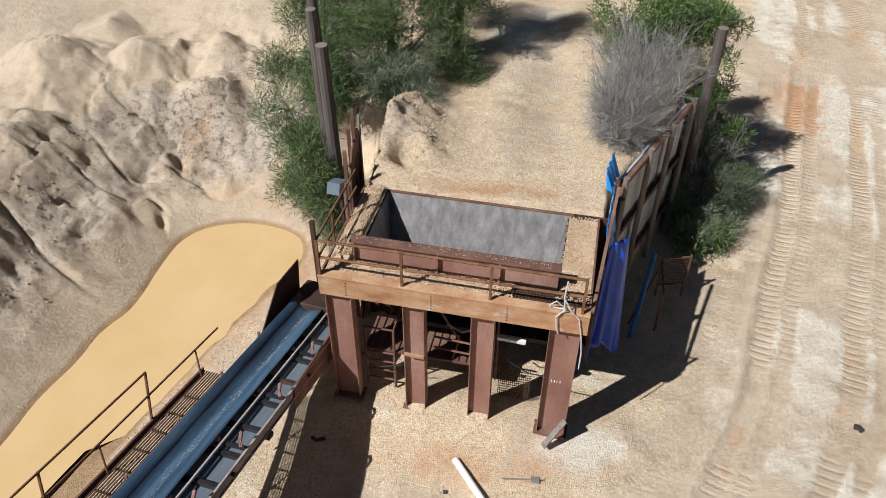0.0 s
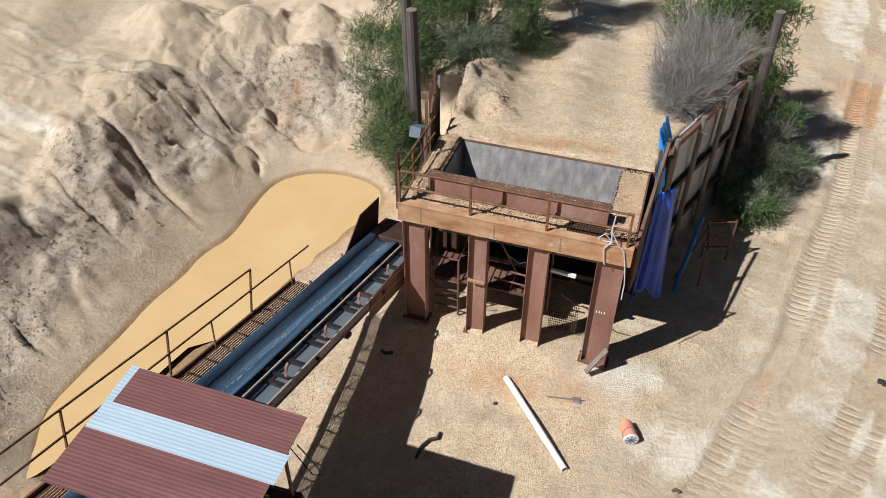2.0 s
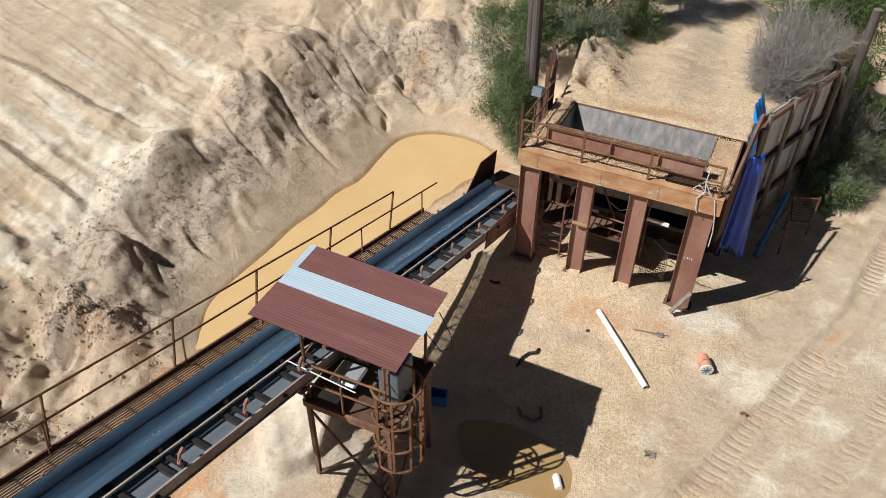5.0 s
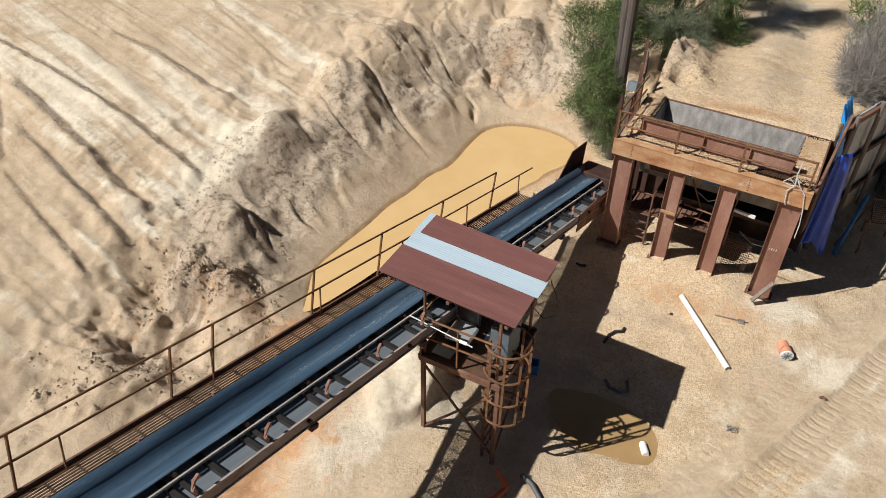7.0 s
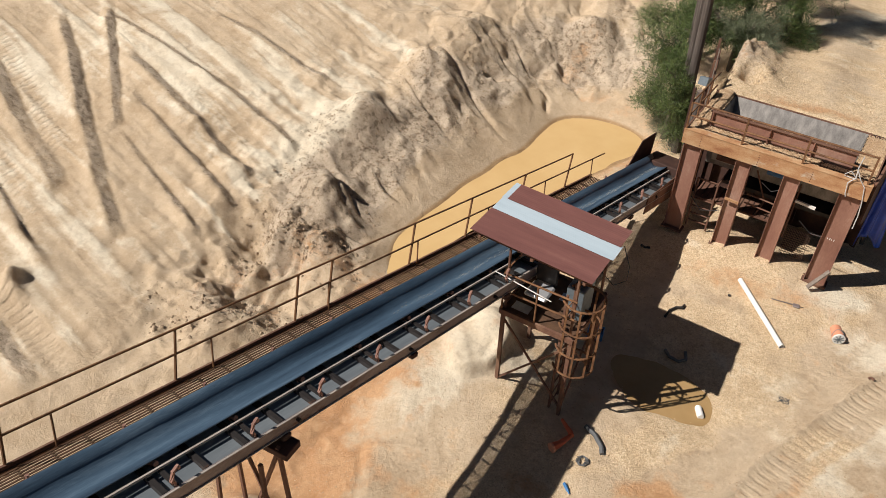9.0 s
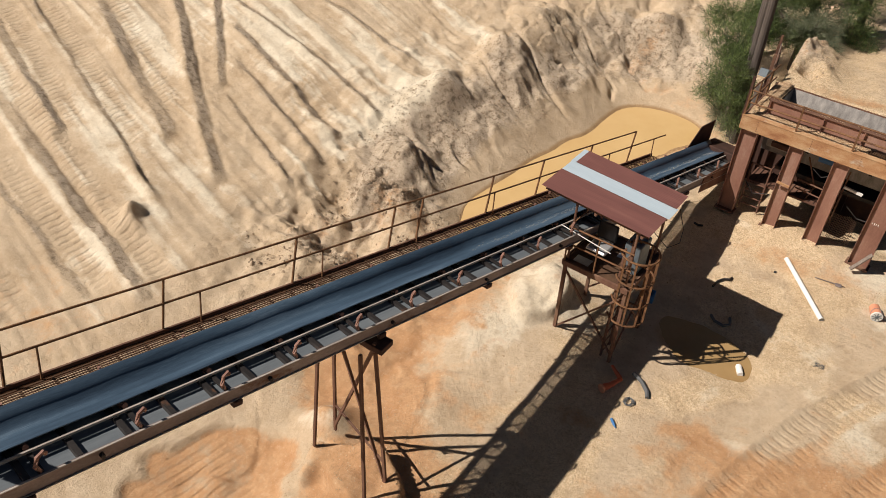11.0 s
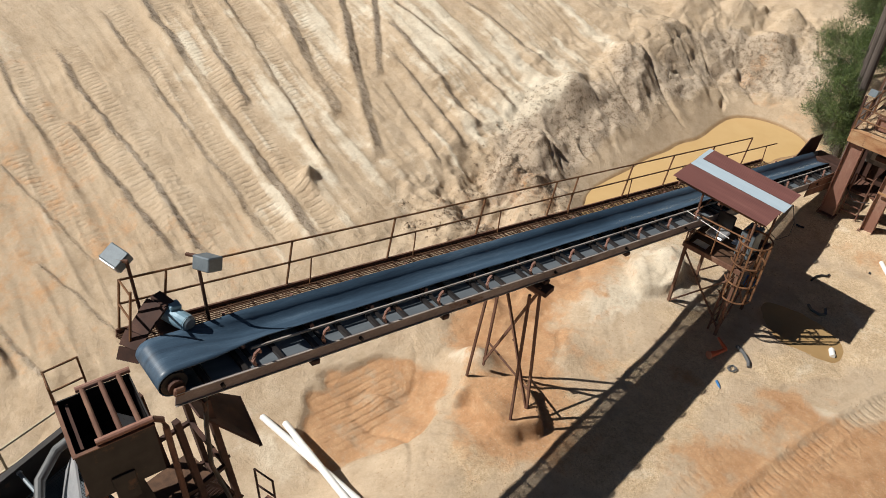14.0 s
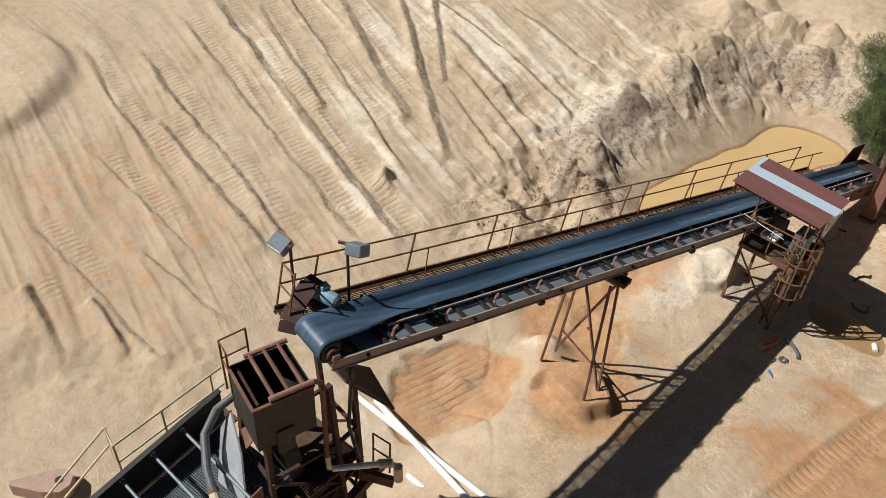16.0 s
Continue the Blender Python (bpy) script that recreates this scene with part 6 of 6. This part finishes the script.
def crate(t):
    for a, b in (((-0.17, -0.12), (-0.155, 0.12)), ((0.155, -0.12), (0.17, 0.12)), ((-0.155, -0.12), (0.155, -0.105)), ((-0.155, 0.105), (0.155, 0.12))):
        part("side", block(B(), (*a, 0.0), (*b, 0.24), 0.004), BLUEP, t)
    part("base", block(B(), (-0.155, -0.105, 0.0), (0.155, 0.105, 0.02)), BLUEP, t)


def cone(t):
    part("body", tube(B(), [(-0.25, 0.3, 0.1), (0.0, 0.05, 0.11), (0.02, -0.02, 0.12)], [0.03, 0.05, 0.06], 12), REDP, t)
    part("body", tube(B(), [(0.02, -0.02, 0.12), (-0.1, -0.25, 0.12), (-0.22, -0.42, 0.12)], [0.04, 0.06, 0.085], 12), REDP, t)
    part("collar", tube(B(), [(-0.22, -0.42, 0.12), (-0.24, -0.45, 0.12)], 0.1, 12), ORANGEP, t)


def hose_piece(pts, r, material):
    def make(t):
        part("hose", tube(B(), pts, r, 8), material, t)
    return make


small("shovel", 0.68, 8.53, "short wooden-handled shovel with dark blade on the ground", "shovel", shovel, 4)
small("crate", -2.92, 5.42, "blue plastic crate in the tower's shade", "crate", crate, 8)
small("traffic_cone", -2.4, 2.55, "crushed orange-red cone lying on gravel", "cone", cone, 5)
small("rubber_hose", -1.95, 2.75, "curved dark rubber hose offcut on gravel", "hose", hose_piece([(-0.28, 0.22, 0.04), (-0.05, 0.1, 0.05), (0.15, -0.1, 0.05), (0.22, -0.25, 0.04)], 0.045, HOSE))
small("rubber_hose", -1.2, 5.75, "curled grey hose loop on the shaded gravel", "hose", hose_piece([(-0.25, 0.05, 0.03), (-0.12, -0.12, 0.05), (0.1, -0.16, 0.05), (0.22, -0.02, 0.04), (0.15, 0.2, 0.04)], 0.035, HOSE))
small("rubber_hose", -1.62, 7.05, "bent black hose end on gravel", "hose", hose_piece([(-0.12, -0.3, 0.03), (-0.08, -0.05, 0.04), (0.02, 0.1, 0.05), (0.15, 0.15, 0.07), (0.17, 0.28, 0.05)], 0.03, BLACK))
small("wire_coil", -2.0, 2.17, "small tangle of dark wire netting", "wire", hose_piece([(0.13 * math.cos(k * 0.9) * (1 - k / 60), 0.11 * math.sin(k * 0.9), 0.03 + 0.02 * math.sin(k)) for k in range(40)], 0.006, HOSE))
small("bottle", -2.05, 1.5, "small blue plastic bottle on gravel", "bottle", hose_piece([(-0.07, 0.07, 0.03), (0.03, -0.03, 0.03), (0.06, -0.06, 0.03), (0.09, -0.09, 0.03)], [0.03, 0.03, 0.014, 0.014], BLUEP))
small("dark_bracket", -2.88, 8.9, "small black bracket lying in the shade", "bracket", hose_piece([(-0.1, 0.03, 0.03), (0.0, -0.03, 0.05), (0.12, 0.04, 0.03)], 0.03, BLACK))
small("wire_coil", 1.05, 5.55, "loose coil of dark wire on the track", "wire", hose_piece([(0.11 * math.cos(k * 1.1), 0.08 * math.sin(k * 1.7) + 0.003 * k, 0.02) for k in range(24)], 0.004, HOSE))
small("stone", 6.35, 10.3, "dark lump of rubber on the track", "debris", hose_piece([(-0.06, 0.04, 0.03), (0.0, 0.0, 0.06), (0.05, -0.05, 0.03)], 0.05, BLACK))
small("rag", 2.55, 7.05, "small dark red rag on the track", "rag", hose_piece([(-0.05, 0.0, 0.01), (0.0, 0.03, 0.03), (0.06, 0.0, 0.02)], 0.03, RUST))
small("pole_offcut", -0.62, 8.18, "small dark stone on the yard", "stone", hose_piece([(-0.03, 0.0, 0.01), (0.03, 0.0, 0.02)], 0.03, BLACK))


def guard_frame(t):
    for x, y in ((0, 0), (0.55, 0.12)):
        part("post", bar(B(), (x, y, -0.1), (x, y, 1.05), 0.04, 0.04), RUST, t)
    for z in (0.3, 1.0):
        part("crossbar", bar(B(), (0, 0, z), (0.55, 0.12, z), 0.03, 0.03), RUST, t)
    b = B()
    for k in range(12):
        bar(b, (0.05 * k, 0.011 * k, 0.3), (0.05 * k, 0.011 * k, 1.0), 0.008, 0.008)
        bar(b, (0, 0.0, 0.3 + 0.06 * k), (0.55, 0.12, 0.3 + 0.06 * k), 0.008, 0.008)
    part("wire_mesh", b, MESH, t)
    part("stay", bar(B(), (0, 0, 0.9), (-0.6, -0.9, 0.0), 0.03, 0.03), RUST, t)
    part("stay", bar(B(), (-0.05, -0.1, 1.0), (-0.1, -1.0, 1.0), 0.03, 0.03), RUST, t)
    part("post", bar(B(), (-0.1, -1.0, -0.1), (-0.1, -1.0, 1.0), 0.04, 0.04), RUST, t)


small("guard_frame", 3.15, 13.3, "rusty wire-mesh guard frame standing by the scrub", "guard", guard_frame, 0)


def precast(t):
    b = B()
    out = [(-0.95, -0.06), (-0.2, -0.3), (0.2, -0.33), (0.38, -0.15), (0.4, 0.1), (0.2, 0.3), (-0.1, 0.28), (-0.95, 0.05)]
    plate(b, [(x, y, 0.0) for x, y in out], 0.38)
    part("body", b, PINKST, t)
    part("hole_rim", tube(B(), [(0.12, 0.0, 0.36), (0.12, 0.0, 0.386)], 0.1, 14), BLACK, t)


small("concrete_wedge", -12.85, -12.1, "pinkish precast concrete wedge with a hole, on sand", "concrete block", precast, 48)
small("plank", -12.0, -9.25, "white plank leaning on the sand", "plank", lambda t: part("board", block(B(), (-0.1, -0.2, 0.0), (0.1, 0.25, 0.03), 0.004), PVC, t), 20)
small("flood_light", -2.78, 11.35, "grey box flood light tied to the hopper rail", "flood light", lambda t: (part("lamp_head", bar(B(), (-0.05, -0.12, 3.62), (0.0, 0.18, 3.5), 0.22, 0.2), GREYP, t), part("pole", tube(B(), [(0.05, 0.0, 0.0), (0.05, 0.0, 3.6)], 0.03, 6), RUST_DARK, t)))

# ---- stones scattered over the ground ----


def scatter(seed, n, cx, cy, sx, sy, smin_, smax_):
    rs = np.random.RandomState(seed)
    x, y = cx + (rs.rand(n) - 0.5) * sx, cy + (rs.rand(n) - 0.5) * sy
    z, kinds = land(x, y)
    keep = (pond_distance(x, y) > 0.3) & (rs.rand(n) < (0.12 + kinds["gravel"] + 0.8 * kinds["grey"]) * (1 - kinds["pale"]) ** 2)
    s = smin_ + (smax_ - smin_) * rs.rand(n) ** 3
    return np.stack([x, y, z + s * 0.3, s], 1)[keep]


pebbles("yard_gravel", np.concatenate([scatter(1, 30000, -1.0, 4.5, 10, 13, 0.006, 0.022), scatter(2, 9000, 0.0, 16, 5, 8, 0.006, 0.024), scatter(3, 5000, -4.8, -3, 4, 5, 0.006, 0.022)]),
        PEBBLE, None, "loose tan and white gravel over the yard", "gravel")
pebbles("bank_stones", np.concatenate([scatter(4, 7000, -8.5, 12, 9, 14, 0.004, 0.028), scatter(5, 900, -14, 3, 18, 16, 0.004, 0.03)]),
        PEBBLE, None, "stones and clods over the eroded bank", "stones")


def clods(seed, n, cx, cy, sx, sy, big):
    """Lumps of soil, thickest where the ground is heaped."""
    rs = np.random.RandomState(seed)
    x, y = cx + (rs.rand(n) - 0.5) * sx, cy + (rs.rand(n) - 0.5) * sy
    z, kinds = land(x, y)
    keep = (pond_distance(x, y) > 0.7) & (rs.rand(n) < kinds["grey"] ** 1.5) & (vnoise(x, y, 0.9, 160) > -0.1)
    size = 0.007 + big * rs.rand(n) ** 4
    return np.stack([x, y, z + size * 0.15, size], 1)[keep]


pebbles("soil_clods", np.concatenate([clods(6, 26000, -9.8, 12.0, 6, 16, 0.035), clods(7, 12000, -10.2, 3.4, 4, 6, 0.05), clods(8, 14000, -19, -1, 16, 20, 0.025), clods(9, 1500, -2.3, 14.6, 2, 3, 0.05)]),
        CLOD, None, "crumbled brown soil clods on the heaps and windrows", "soil")
